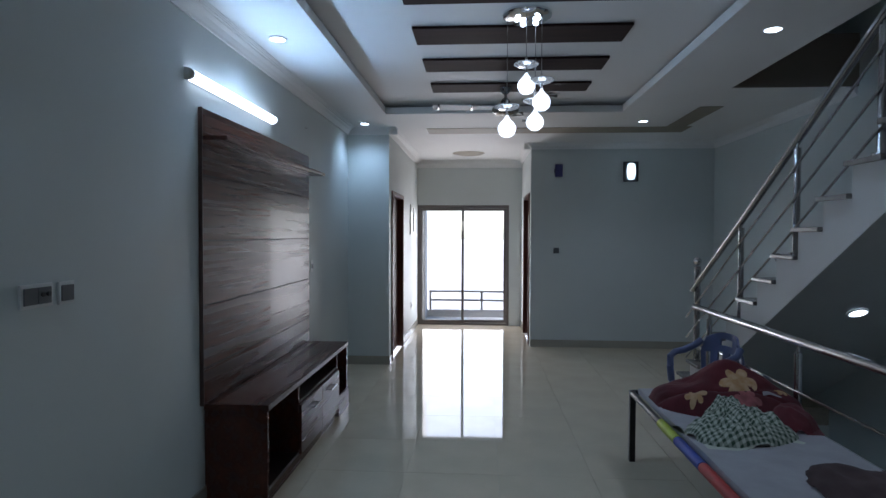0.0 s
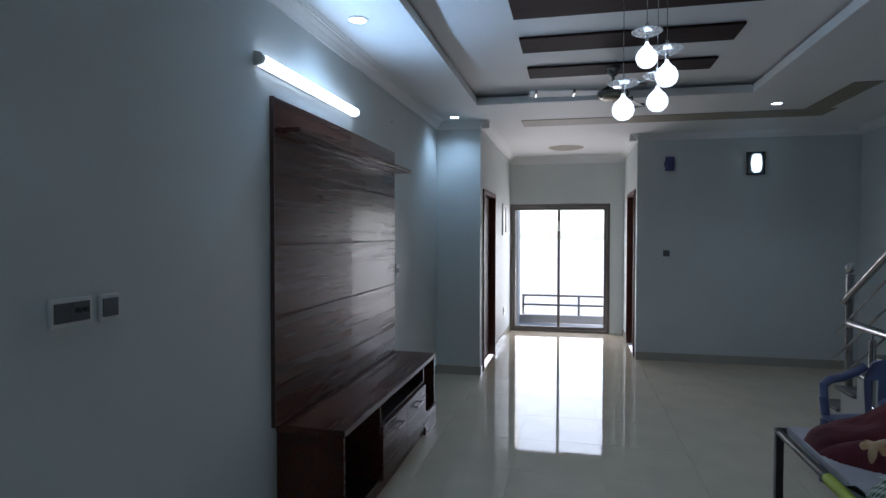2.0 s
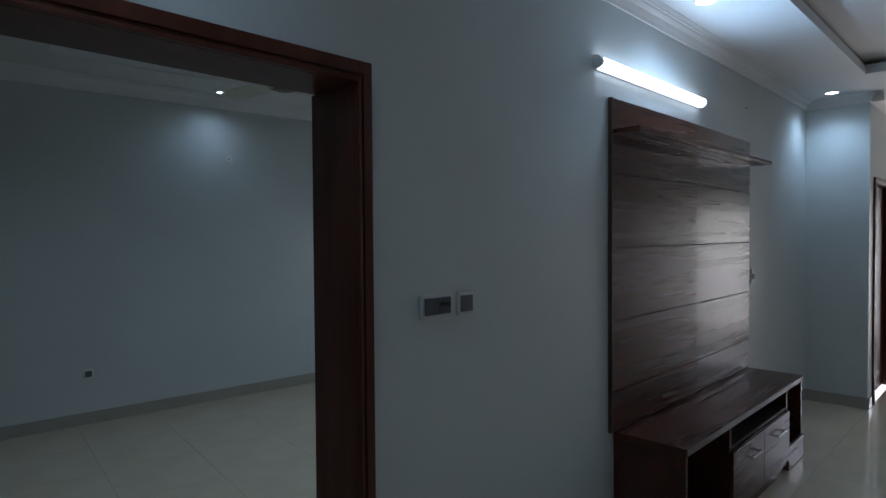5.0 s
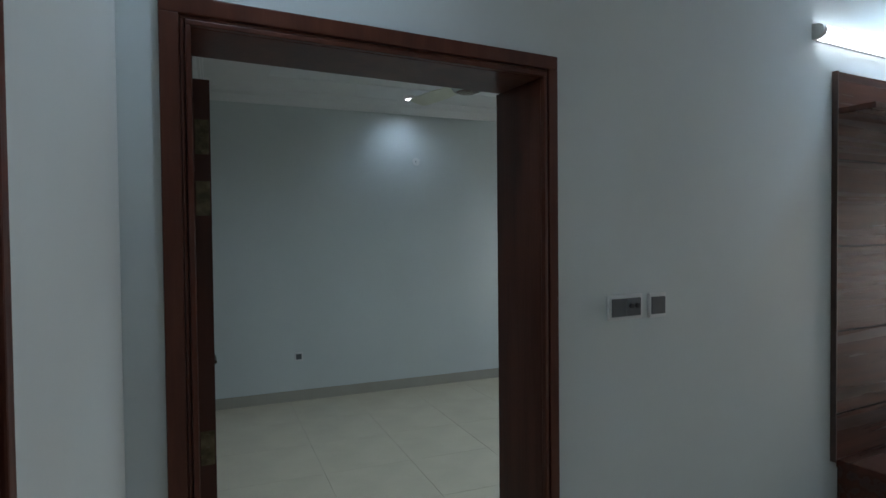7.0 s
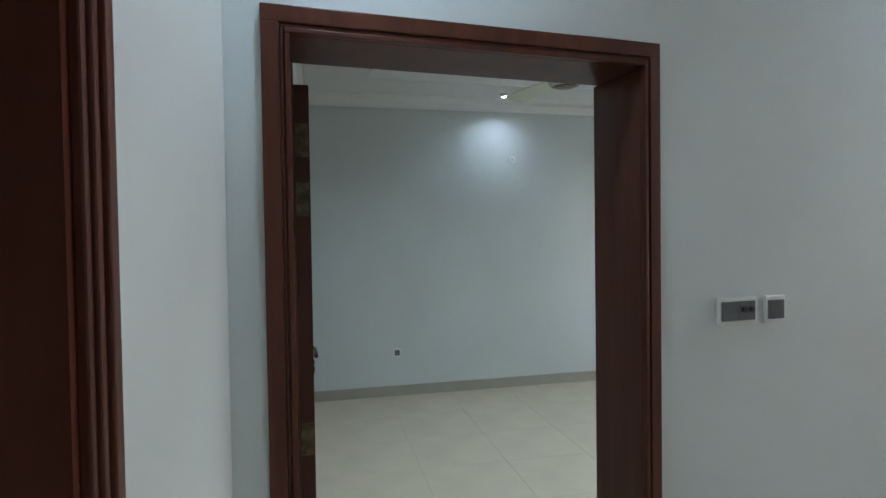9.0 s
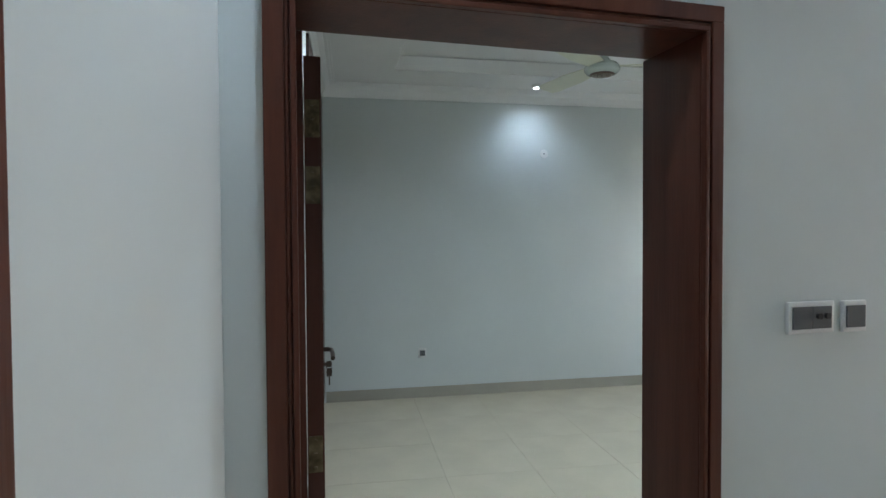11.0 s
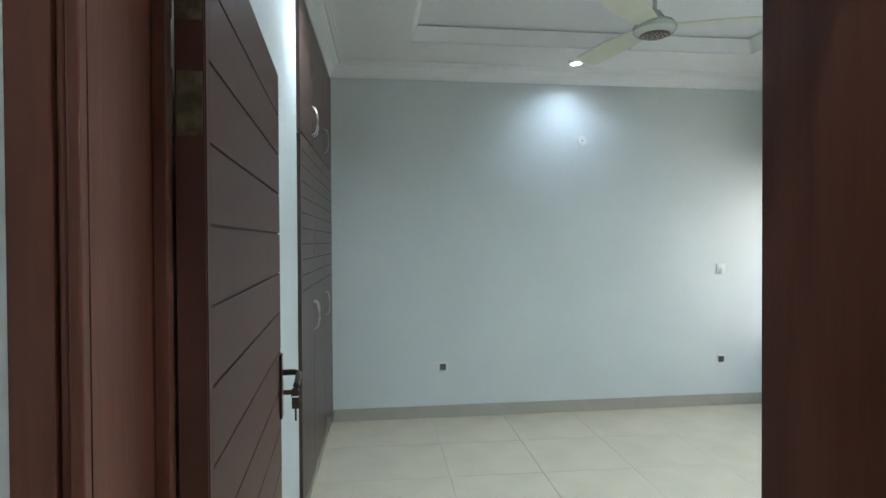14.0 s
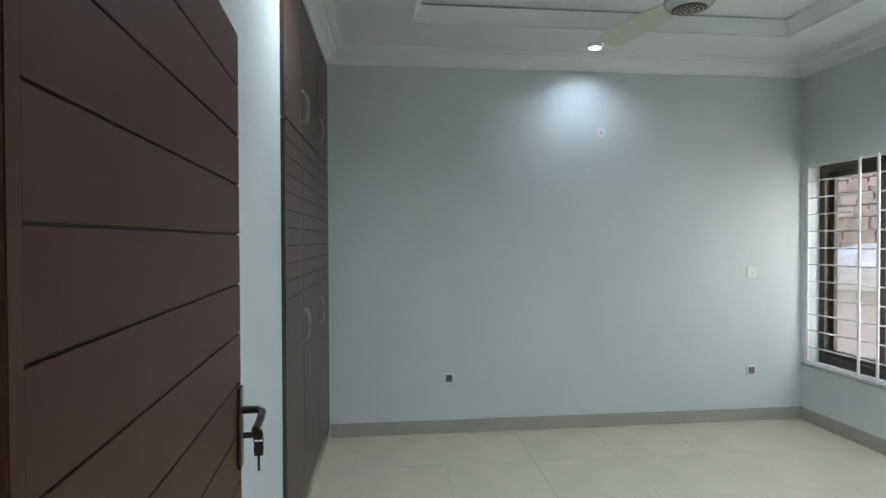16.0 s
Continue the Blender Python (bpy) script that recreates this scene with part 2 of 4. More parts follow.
def lathe(profile, seg=24):
    """A turned shape about z from (radius, height) pairs."""
    bm = bmesh.new()
    rings = []
    for r, z in profile:
        rings.append([bm.verts.new((r * math.cos(2 * math.pi * k / seg), r * math.sin(2 * math.pi * k / seg), z)) for k in range(seg)])
    for a, b in zip(rings, rings[1:]):
        for k in range(seg):
            bm.faces.new((a[k], a[(k + 1) % seg], b[(k + 1) % seg], b[k]))
    if profile[0][0] > 0.035 and profile[-1][0] > 0.035:
        for k in range(seg):
            bm.faces.new((rings[-1][k], rings[-1][(k + 1) % seg], rings[0][(k + 1) % seg], rings[0][k]))
    else:
        for r, ring in ((profile[0][0], rings[0]), (profile[-1][0], rings[-1])):
            if r <= 0.035:
                bm.faces.new(ring)
    bmesh.ops.recalc_face_normals(bm, faces=bm.faces)
    return bm


def tube(points, r, seg=10):
    """A bent round bar through the points."""
    bm = bmesh.new()
    pts = [Vector(p) for p in points]
    rings = []
    for i, p in enumerate(pts):
        d = (pts[min(i + 1, len(pts) - 1)] - pts[max(i - 1, 0)]).normalized()
        q = d.to_track_quat("Z", "Y")
        rings.append([bm.verts.new(p + q @ Vector((r * math.cos(2 * math.pi * k / seg), r * math.sin(2 * math.pi * k / seg), 0))) for k in range(seg)])
    for a, b in zip(rings, rings[1:]):
        for k in range(seg):
            bm.faces.new((a[k], a[(k + 1) % seg], b[(k + 1) % seg], b[k]))
    bm.faces.new(list(reversed(rings[0])))
    bm.faces.new(rings[-1])
    bmesh.ops.recalc_face_normals(bm, faces=bm.faces)
    return bm


def mesh_of(name, bm, material, smooth=False):
    me = bpy.data.meshes.new(name)
    bm.to_mesh(me)
    bm.free()
    me.materials.append(material)
    if smooth:
        for p in me.polygons:
            p.use_smooth = True
        me.set_sharp_from_angle(angle=radians(40))
    return me


def part(name, bm, material, parent, label="", smooth=False):
    ob = new(name, mesh_of(name, bm, material, smooth))
    ob.parent = parent
    if label:
        ob["label"] = label
    return ob


def thing(name, label, category, m=None, group="", kind=""):
    ob = new(name)
    ob.empty_display_size = 0.1
    if m is not None:
        ob.matrix_world = m
    return tagged(ob, label, category, group, kind)


def structure(name, bm, material, label="", category="", smooth=False):
    return tagged(new(name, mesh_of(name, bm, material, smooth)), label, category, kind="structure")


# ---- plan ----
LW = -1.385          # hall's door and panel wall
BX = -1.61           # its bedroom side
PIL = 7.01           # pilaster wall
CL, CR = -0.892, 0.88  # corridor walls
RW = 8.265           # wall with the sconce
SW = 3.335           # stair wall
GY = 10.09           # glass door
BK = 0.60            # wall behind the start
D0, D1, DT = 0.815, 1.800, 2.054  # bedroom door, clear opening
FAR0, FAR1 = Vector((-5.574, 1.126)), Vector((-5.276, 4.959))  # bedroom end wall
BCEIL = 2.921

structure("wall_panel_side", boxes((BX, LW - 0.001, 0.3, D0 - 0.03, 0, 3.2), (BX + 0.06, LW - 0.001, D1 + 0.03, PIL + 0.25, 0, 3.2), (LW - 0.19, LW - 0.001, D0 - 0.03, D1 + 0.03, DT + 0.03, 3.2)), PAINT, "pale grey-green painted plaster wall", "wall")
structure("wall_pilaster", boxes((LW, CL, PIL, PIL + 0.17, 0, 3.2), (CL - 0.2, CL, PIL + 0.17, 7.20, 0, 3.2), (CL - 0.2, CL, 8.20, GY + 0.2, 0, 3.2), (CL - 0.2, CL, 7.20, 8.20, 2.06, 3.2)), PAINT, "pale painted wall turning into the corridor", "wall")
structure("wall_sconce", boxes((CR, SW + 0.2, RW, RW + 0.2, 0, 3.2), (CR, CR + 0.2, RW + 0.2, 8.42, 0, 3.2), (CR, CR + 0.2, 9.42, GY + 0.2, 0, 3.2), (CR, CR + 0.2, 8.42, 9.42, 2.12, 3.2)), PAINT, "pale painted wall with a wall lamp", "wall")
structure("wall_glass_door", boxes((0.672, CR, GY, GY + 0.2, 0, 2.055), (CL, CR, GY, GY + 0.2, 2.055, 3.2)), PAINT, "painted wall over the glass door", "wall")
# Gap at y 1.2-2.2 is unseen, added to let skylight onto the stair.
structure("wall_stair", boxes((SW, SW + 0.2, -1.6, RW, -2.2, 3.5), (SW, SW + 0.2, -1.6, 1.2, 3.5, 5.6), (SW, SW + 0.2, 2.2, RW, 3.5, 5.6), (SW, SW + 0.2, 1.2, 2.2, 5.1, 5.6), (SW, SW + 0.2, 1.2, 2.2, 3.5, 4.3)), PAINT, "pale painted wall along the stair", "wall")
structure("wall_entrance", boxes((1.02, SW, BK - 0.25, BK - 0.1, 0, 3.2), (-0.53, 1.02, BK - 0.25, BK - 0.1, 2.26, 3.2)), PAINT, "pale painted wall beside the entrance", "wall")
structure("wall_lobby", boxes((-1.0, -0.8, -1.8, BK - 0.25, 0, 3.2), (1.4, 1.6, -1.8, BK - 0.25, 0, 3.2), (-0.8, 1.4, -1.8, -1.6, 0, 3.2)), PAINT, "plain lobby wall behind the entrance", "wall")
# Unseen slab, added to stop sky light leaking in over the ceilings.
structure("roof_light_block", boxes((-6.4, BX, 0.0, 5.4, 3.2, 3.35), (BX, VX - 0.15, -1.8, GY + 0.2, 3.2, 3.35)), PLASTER, "unseen flat slab added to keep sky light out", "roof")
# Block above the bedroom is unseen; it keeps sun off the yard wall.
structure("wall_upper_shade", boxes((-6.4, -6.2, 0.0, 5.4, 3.35, 6.6), (-6.2, BX, 5.2, 5.4, 3.35, 6.6), (-6.2, BX, 0.0, 0.2, 3.35, 6.6), (BX - 0.2, BX, 0.2, 5.2, 3.35, 6.6), (-6.4, BX, 0.0, 5.4, 6.6, 6.75)), PLASTER, "unseen upper storey added to shade the yard", "wall")
# Unseen wall, added to narrow the sky that lights the yard.
structure("wall_side_shade", boxes((-13.0, -6.41, 5.15, 5.38, -3.4, 3.35)), PLASTER, "unseen plastered wall added to cut the sky over the yard", "wall")
structure("ceiling_lobby", boxes((-1.0, 1.6, -1.8, BK, 2.81, 2.9)), CEILING, "plain white lobby ceiling", "ceiling")


def prism(bm, corners, z0, z1):
    low = [bm.verts.new((x, y, z0)) for x, y in corners]
    top = [bm.verts.new((x, y, z1)) for x, y in corners]
    n = len(corners)
    bm.faces.new(list(reversed(low)))
    bm.faces.new(top)
    for k in range(n):
        bm.faces.new((low[k], low[(k + 1) % n], top[(k + 1) % n], top[k]))
    bmesh.ops.recalc_face_normals(bm, faces=bm.faces)
    return bm


structure("wall_entrance_side", prism(bmesh.new(), [(LW, 0.664), (LW, 0.40), (-0.646, 0.32), (-0.646, 0.577)], 0, 3.2), PAINT, "pale grey painted wall beside the entrance", "wall")

# bedroom shell
WARD = math.atan2(0.181, 1.756)
WU = Vector((-math.cos(WARD), math.sin(WARD)))   # along the wardrobe wall, away from the door
WN = Vector((math.sin(WARD), math.cos(WARD)))    # out of it, into the room
W0 = Vector((-3.795, 0.917))
SOUTH = [W0 + WU * s for s in (-2.25, 0.0, 1.775)]


def wall_along(a, b, out, thick, z0, z1):
    o = out.normalized() * thick
    return prism(bmesh.new(), [tuple(a), tuple(b), tuple(b + o), tuple(a + o)], z0, z1)


structure("wall_bedroom_side", wall_along(SOUTH[0], SOUTH[1], -WN, 0.5, 0, 3.2), PAINT, "white painted wall strip beside the wardrobe", "wall")
# Unseen; added to close the room so no sun enters behind the wardrobe.
structure("wall_bedroom_back", prism(bmesh.new(), [tuple(SOUTH[1] - WN * 0.5), tuple(SOUTH[2] + WU * 0.4 - WN * 0.5), tuple(SOUTH[2] + WU * 0.4 - WN * 0.7), tuple(SOUTH[1] - WN * 0.7)], 0, 3.2), PAINT, "plain wall behind the wardrobe", "wall")
FN = Vector((-(FAR1 - FAR0).y, (FAR1 - FAR0).x)).normalized()
FT = (FAR1 - FAR0).normalized()
structure("wall_bedroom_end", wall_along(FAR0 - FT * 0.7, FAR1 + FT * 0.3, FN, 0.2, 0, 3.2), PAINT, "pale blue-green painted bedroom wall", "wall")
NY = 5.16            # window wall, in its own turned plan
WIN_TURN = pose(FAR1.x, FAR1.y, 0, 0, 0, -5.2) @ pose(5.55, -NY, 0)
WX0, WX1, WZ0, WZ1 = -5.506, -4.06, 0.477, 2.093
win_wall = structure("wall_window", boxes((-5.56, WX0, NY, NY + 0.24, 0, 3.2), (WX1, -1.82, NY, NY + 0.24, 0, 3.2), (WX0, WX1, NY, NY + 0.24, 0, WZ0), (WX0, WX1, NY, NY + 0.24, WZ1, 3.2)), PAINT, "pale painted bedroom wall with the window", "wall")
win_wall.matrix_world = WIN_TURN


def ring_ceiling(x0, x1, y0, y1, hx0, hx1, hy0, hy1, z, rise, thick=0.05, slot=0.03, lean=0.0):
    """A lowered border round a raised field, with an upright step between."""
    bm = boxes((x0, hx0, y0, y1, z, z + thick), (hx1, x1, y0, y1, z, z + thick), (hx0, hx1, y0, hy0, z, z + thick), (hx0, hx1, hy1, y1, z, z + thick))
    box(bm, hx0 - 0.12, hx1 + 0.12, hy0 - 0.12, hy1 + 0.12, z + rise, z + rise + 0.04)
    for r in ((hx0 - 0.02, hx0 - 0.003, hy0, hy1), (hx1 + 0.003, hx1 + 0.02, hy0, hy1)):
        box(bm, *r, z + 0.003, z + rise - slot)
    for r in ((hx0, hx1, hy0 - 0.02, hy0 - 0.003), (hx0, hx1, hy1 + 0.003, hy1 + 0.02)):
        box(bm, *r, z + 0.003, z + rise - slot)
    if lean:
        for (ax, ay), (bx, by), (nx, ny) in (((hx0, hy0), (hx0, hy1), (1, 0)), ((hx1, hy0), (hx1, hy1), (-1, 0)), ((hx0, hy0), (hx1, hy0), (0, 1)), ((hx0, hy1), (hx1, hy1), (0, -1))):
            rings = [[bm.verts.new((px + nx * d, py + ny * d, z + h)) for d, h in ((0.001, 0.012), (lean, rise - slot), (0.001, rise - slot))] for px, py in ((ax, ay), (bx, by))]
            for i in range(3):
                bm.faces.new((rings[0][i], rings[0][(i + 1) % 3], rings[1][(i + 1) % 3], rings[1][i]))
        bmesh.ops.recalc_face_normals(bm, faces=bm.faces)
    return bm


TX0, TX1, TY0, TY1 = -0.80, 1.62, 1.55, 6.21
hall_ceiling = ring_ceiling(LW, VX, BK, RW, TX0, TX1, TY0, TY1, CEIL, 0.10)
box(hall_ceiling, VX, SW, VY, RW, CEIL, CEIL + 0.05)
box(hall_ceiling, CL, CR, RW, GY, CEIL, CEIL + 0.05)
structure("ceiling_hall", hall_ceiling, CEILING, "white plaster ceiling with a raised tray", "ceiling")
bed_ceiling = structure("ceiling_bedroom", ring_ceiling(-1.1, 3.45, -1.4, 3.6, 0.0, 2.15, 0.0, 2.67, BCEIL, 0.115, slot=0.011, lean=0.05), CEILING, "white bedroom ceiling with a shallow tray", "ceiling")
bed_ceiling.matrix_world = pose(-4.927, 1.672, 0, 0, 0, -4.5)
# stair shaft above
structure("stairwell_fascia", boxes((VX - 0.15, SW, VY, VY + 0.15, CEIL + 0.052, 3.24), (VX, SW, VY - 0.014, VY - 0.001, CEIL - 0.001, 3.24)), FASCIA, "brown painted edge of the stair opening", "trim")
structure("wall_upper_landing", boxes((VX - 0.15, VX, 0.4, VY, CEIL + 0.052, 5.6), (VX, SW, RW - 0.2, RW, 3.24, 5.6), (VX - 0.15, VX, VY + 0.002, RW, 3.242, 5.6), (VX, SW, 0.2, 0.4, CEIL, 5.6)), PAINT, "beige painted wall of the upper landing", "wall")
structure("ceiling_upper_landing", boxes((VX - 0.15, SW + 0.2, 0.2, RW, 5.6, 5.7), (VX, SW, VY + 0.15, RW - 0.2, 3.20, 3.24)), CEILING, "plain ceiling over the stair", "ceiling")

# dark planks on the raised field, tan band on the border
for y0, y1 in [(2.55, 2.86), (3.26, 3.57), (3.965, 4.285), (4.655, 4.965), (5.375, 5.665)]:
    structure("ceiling_plank", boxes((-0.26, 1.155, y0, y1, CEIL + 0.080, CEIL + 0.0985), bevel=0.002), STRIPE, "dark brown plank set across the raised ceiling", "trim")
structure("ceiling_band", boxes((-0.45, 2.60, 7.04, 7.40, CEIL - 0.006, CEIL - 0.001), (2.31, 2.53, 6.0, 7.036, CEIL - 0.006, CEIL - 0.001)), TAN, "tan painted band on the ceiling border", "trim")

# cornices
PROFILE = [(0.0, -0.075), (0.012, -0.075), (0.018, -0.058), (0.034, -0.030), (0.058, -0.016), (0.062, -0.010), (0.078, -0.010), (0.080, -0.006), (0.092, -0.006), (0.094, -0.003), (0.105, -0.003), (0.105, 0.0), (0.0, 0.0)]


def cornice(a, b, inward, z, name="cornice", size=1.0):
    a, b, n = Vector(a), Vector(b), Vector(inward).normalized()
    bm = bmesh.new()
    rings = [[bm.verts.new((*(p + n * d * size), z + h * size)) for d, h in PROFILE] for p in (a, b)]
    k = len(PROFILE)
    for i in range(k):
        bm.faces.new((rings[0][i], rings[0][(i + 1) % k], rings[1][(i + 1) % k], rings[1][i]))
    bm.faces.new(rings[0])
    bm.faces.new(list(reversed(rings[1])))
    bmesh.ops.recalc_face_normals(bm, faces=bm.faces)
    return structure(name, bm, CEILING, "white moulded plaster cornice", "cornice")


for a, b, n in [((LW, BK), (LW, PIL), (1, 0)), ((LW, PIL), (CL + 0.1, PIL), (0, -1)), ((CL, PIL - 0.1), (CL, GY), (1, 0)), ((CL, GY), (CR, GY), (0, -1)), ((CR, RW - 0.1), (CR, GY), (-1, 0)), ((CR - 0.1, RW), (SW, RW), (0, -1)), ((SW, VY), (SW, RW), (-1, 0))]:
    cornice(a, b, n, CEIL - 0.001, size=1.55 if a[1] == b[1] == GY else 1.0)
WE, WW = (WIN_TURN @ Vector((-1.8, NY, 0))).xy, (WIN_TURN.to_3x3() @ Vector((0, -1, 0))).xy
for a, b, n in [(FAR0, FAR1, -FN), (WE, FAR1, WW), (SOUTH[0], SOUTH[2], WN), ((BX, 0.6), (BX, 4.6), (-1, 0))]:
    cornice(a, b, n, BCEIL - 0.001, size=1.4)


# skirting
def skirting(a, b, inward, h=0.10):
    a, b, n = Vector(a), Vector(b), Vector(inward).normalized()
    bm = prism(bmesh.new(), [tuple(a), tuple(b), tuple(b + n * 0.012), tuple(a + n * 0.012)], 0.001, h)
    return structure("skirting", bm, SKIRT, "beige tile skirting along the wall", "skirting")


for a, b, n in [((LW, BK), (LW, D0 - 0.09), (1, 0)), ((LW, D1 + 0.09), (LW, PIL), (1, 0)), ((LW, PIL), (CL, PIL), (0, -1)), ((CL, PIL), (CL, 7.14), (1, 0)), ((CL, 8.27), (CL, GY), (1, 0)), ((CR, 9.48), (CR, GY), (-1, 0)), ((CR, RW), (SW, RW), (0, -1)), ((SW, 5.9), (SW, RW), (-1, 0)), (FAR0, FAR1, -FN), (WE, FAR1, WW), (SOUTH[0], SOUTH[1], WN), ((BX, 2.0), (BX, 4.6), (-1, 0)), ((LW, 0.664), (-0.648, 0.578), (0.116, 1))]:
    skirting(a, b, n)

# floors
FLOOR_AREAS = [(LW, 2.2, 0.3, PIL), (CL, 2.2, PIL, RW), (2.2, SW, 5.6, RW), (CL, CR, RW, GY + 0.2)]
floor_hall = structure("floor_hall", boxes(*[(x0, x1, y0, y1, -0.16, -0.004) for x0, x1, y0, y1 in FLOOR_AREAS], (-0.8, 1.4, -1.6, 0.3, -0.16, -0.004)), GROUT, "polished cream porcelain tile floor", "floor")
floor_bedroom = structure("floor_bedroom", boxes((-6.0, LW - 0.001, 0.3, 5.2, -0.16, -0.004)), GROUT, "polished cream porcelain bedroom floor", "floor")
structure("stair_pit_walls", boxes((2.1, 2.2, 0.3, 5.6, -2.2, -0.161), (2.2, SW, 5.6, 5.7, -2.2, -0.161), (2.2, SW, 0.2, 0.3, -2.2, -0.161), (2.1, SW, 0.2, 5.7, -2.3, -2.2)), PAINT, "plain wall of the lower stairwell", "wall")


# ---- stair ----
stair = thing("staircase", "white concrete stair with grey marble treads and steel rail", "staircase")
RISE, RUN, YF, SX0 = 0.178, 0.265, 6.145, 2.2
bm = bmesh.new()
pts = []
STEPS = 17
for k in range(1, STEPS + 1):
    y = YF - (k - 1) * RUN - 0.02
    pts += [(y, (k - 1) * RISE), (y, k * RISE - 0.03)]
pts.append((YF - STEPS * RUN, STEPS * RISE - 0.03))
under = [(pts[-1][0], 0.81 + 0.625 * (4.589 - pts[-1][0])), (5.885, 0.0)]
poly = pts + under
for x in (SX0, SW - 0.004):
    vs = [bm.verts.new((x, y, z)) for y, z in poly]
    bm.faces.new(vs)
bm.verts.ensure_lookup_table()
n = len(poly)
for k in range(n):
    bm.faces.new((bm.verts[k], bm.verts[(k + 1) % n], bm.verts[n + (k + 1) % n], bm.verts[n + k]))
bmesh.ops.recalc_face_normals(bm, faces=bm.faces)
part("stair_body", bm, SOFFIT, stair, "white painted stair flight")
tread_mesh = mesh_of("tread", boxes((SX0 - 0.03, SW - 0.006, -RUN - 0.018, 0.02, -0.029, 0.0), bevel=0.006), TREAD)
for k in range(1, STEPS + 1):
    ob = new("tread", tread_mesh)
    ob.parent = stair
    ob.location = (0, YF - (k - 1) * RUN, k * RISE + 0.001)


def steel_post(parent, x, y, z0, z1, r=0.022, ball=False):
    p = part("post", rods(((x, y, z0), (x, y, z1), r), ((x, y, z0), (x, y, z0 + 0.02), r * 1.9), ((x, y, z1), (x, y, z1 + 0.05), 0.008), seg=16), STEEL, parent, "polished steel post", smooth=True)
    return p


PX, NX = 2.25, 2.29
newel = part("newel_post", rods(((NX, 5.95, 0.179), (NX, 5.95, 1.25), 0.030), ((NX, 5.95, 0.179), (NX, 5.95, 0.205), 0.055), seg=18), STEEL, stair, "steel newel post with ball", smooth=True)
ball = bmesh.new()
bmesh.ops.create_uvsphere(ball, u_segments=18, v_segments=12, radius=0.042, matrix=Matrix.Translation((NX, 5.95, 1.30)))
ball_ob = part("ball_cap", ball, CHROME, newel, "", smooth=True)
SLOPE = 0.64
rail_z = lambda y: 1.66 + SLOPE * (4.924 - y)
for y, k in ((4.924, 5), (4.126, 8), (3.328, 11), (2.53, 14)):
    steel_post(stair, PX, y, k * RISE, rail_z(y) - 0.05)
part("handrail", tube([(PX, 5.97, rail_z(5.97) + 0.03), (PX, 4.924, rail_z(4.924)), (PX, 1.9, rail_z(1.9))], 0.026, 14), STEEL, stair, "round polished steel handrail", smooth=True)
for k, d in enumerate((0.20, 0.40, 0.60)):
    part("rail_bar", tube([(PX - 0.03, 6.03, rail_z(6.03) - d), (PX - 0.03, 1.9, rail_z(1.9) - d)], 0.008, 8), STEEL, stair, "", smooth=True)
soff = thing("soffit_downlight", "round recessed downlight in the stair underside", "downlight")
sy = 4.212
sz = 0.81 + 0.625 * (4.589 - sy)
tilt = pose(2.7, sy, sz - 0.004, -math.degrees(math.atan(0.625)), 0, 0)
soff.matrix_world = tilt
part("lamp_face", lathe([(0.002, -0.008), (0.050, -0.008), (0.050, 0.0), (0.002, 0.0)]), LAMP_WHITE, soff, "lit white diffuser")
part("trim_ring", lathe([(0.050, -0.010), (0.062, -0.006), (0.062, 0.001), (0.050, 0.0)]), WHITE_METAL, soff)
lamp("SPOT", "soffit_beam", tilt @ pose(0, 0, -0.05), 0.6, size=0.04, spot=130)

guard = thing("guard_rail", "stainless steel guard rail round the stairwell", "railing")
GX = 2.10
part("top_rail", tube([(GX, 5.50, 0.905), (GX, 5.46, 0.915), (GX, 1.4, 0.915)], 0.027, 14), STEEL, guard, "", smooth=True)
for y in (5.15, 3.79, 2.43):
    steel_post(guard, GX, y, 0.0, 0.85)
for z in (0.62, 0.40, 0.18):
    part("bar", tube([(GX - 0.02, 5.15, z), (GX - 0.02, 1.4, z)], 0.008, 8), STEEL, guard, "", smooth=True)


# ---- doors ----
def door_frame(name, label, axis_x, face, y0, y1, top, depth, sign, width=0.065, wr=None, wt=None, dr=None, dh=None):
    """A moulded frame lining an opening in a wall of constant x; face is the side seen, sign points out of it."""
    ob = thing(name, label, "door frame", kind="structure")
    o, wr, wt, dr = sign, wr or width, wt or width, dr or depth
    for ya, yb, dd in ((y0 - width, y0, depth), (y1, y1 + wr, dr)):
        part("jamb", boxes((min(face, face - o * dd), max(face, face - o * dd), ya, yb, 0, top)), DOORWOOD, ob)
    dh = dh or depth
    part("head", boxes((min(face, face - o * dh), max(face, face - o * dh), y0 - width, y1 + wr, top, top + wt)), DOORWOOD, ob)
    for off, w, p in ((0.0, 0.62, 0.018), (0.65, 0.12, 0.013), (0.80, 0.19, 0.020)):
        l0, l1, r0, r1, t0, t1 = off * width, (off + w) * width, off * wr, (off + w) * wr, off * wt, (off + w) * wt
        bm = boxes((face, face + o * p, y0 - width + l0, y0 - width + l1, 0, top + wt - t1), (face, face + o * p, y1 + wr - r1, y1 + wr - r0, 0, top + wt - t1), (face, face + o * p, y0 - width + l0, y1 + wr - r0, top + wt - t1, top + wt - t0), bevel=0.003)
        part("moulding", bm, DOORWOOD, ob)
    return ob


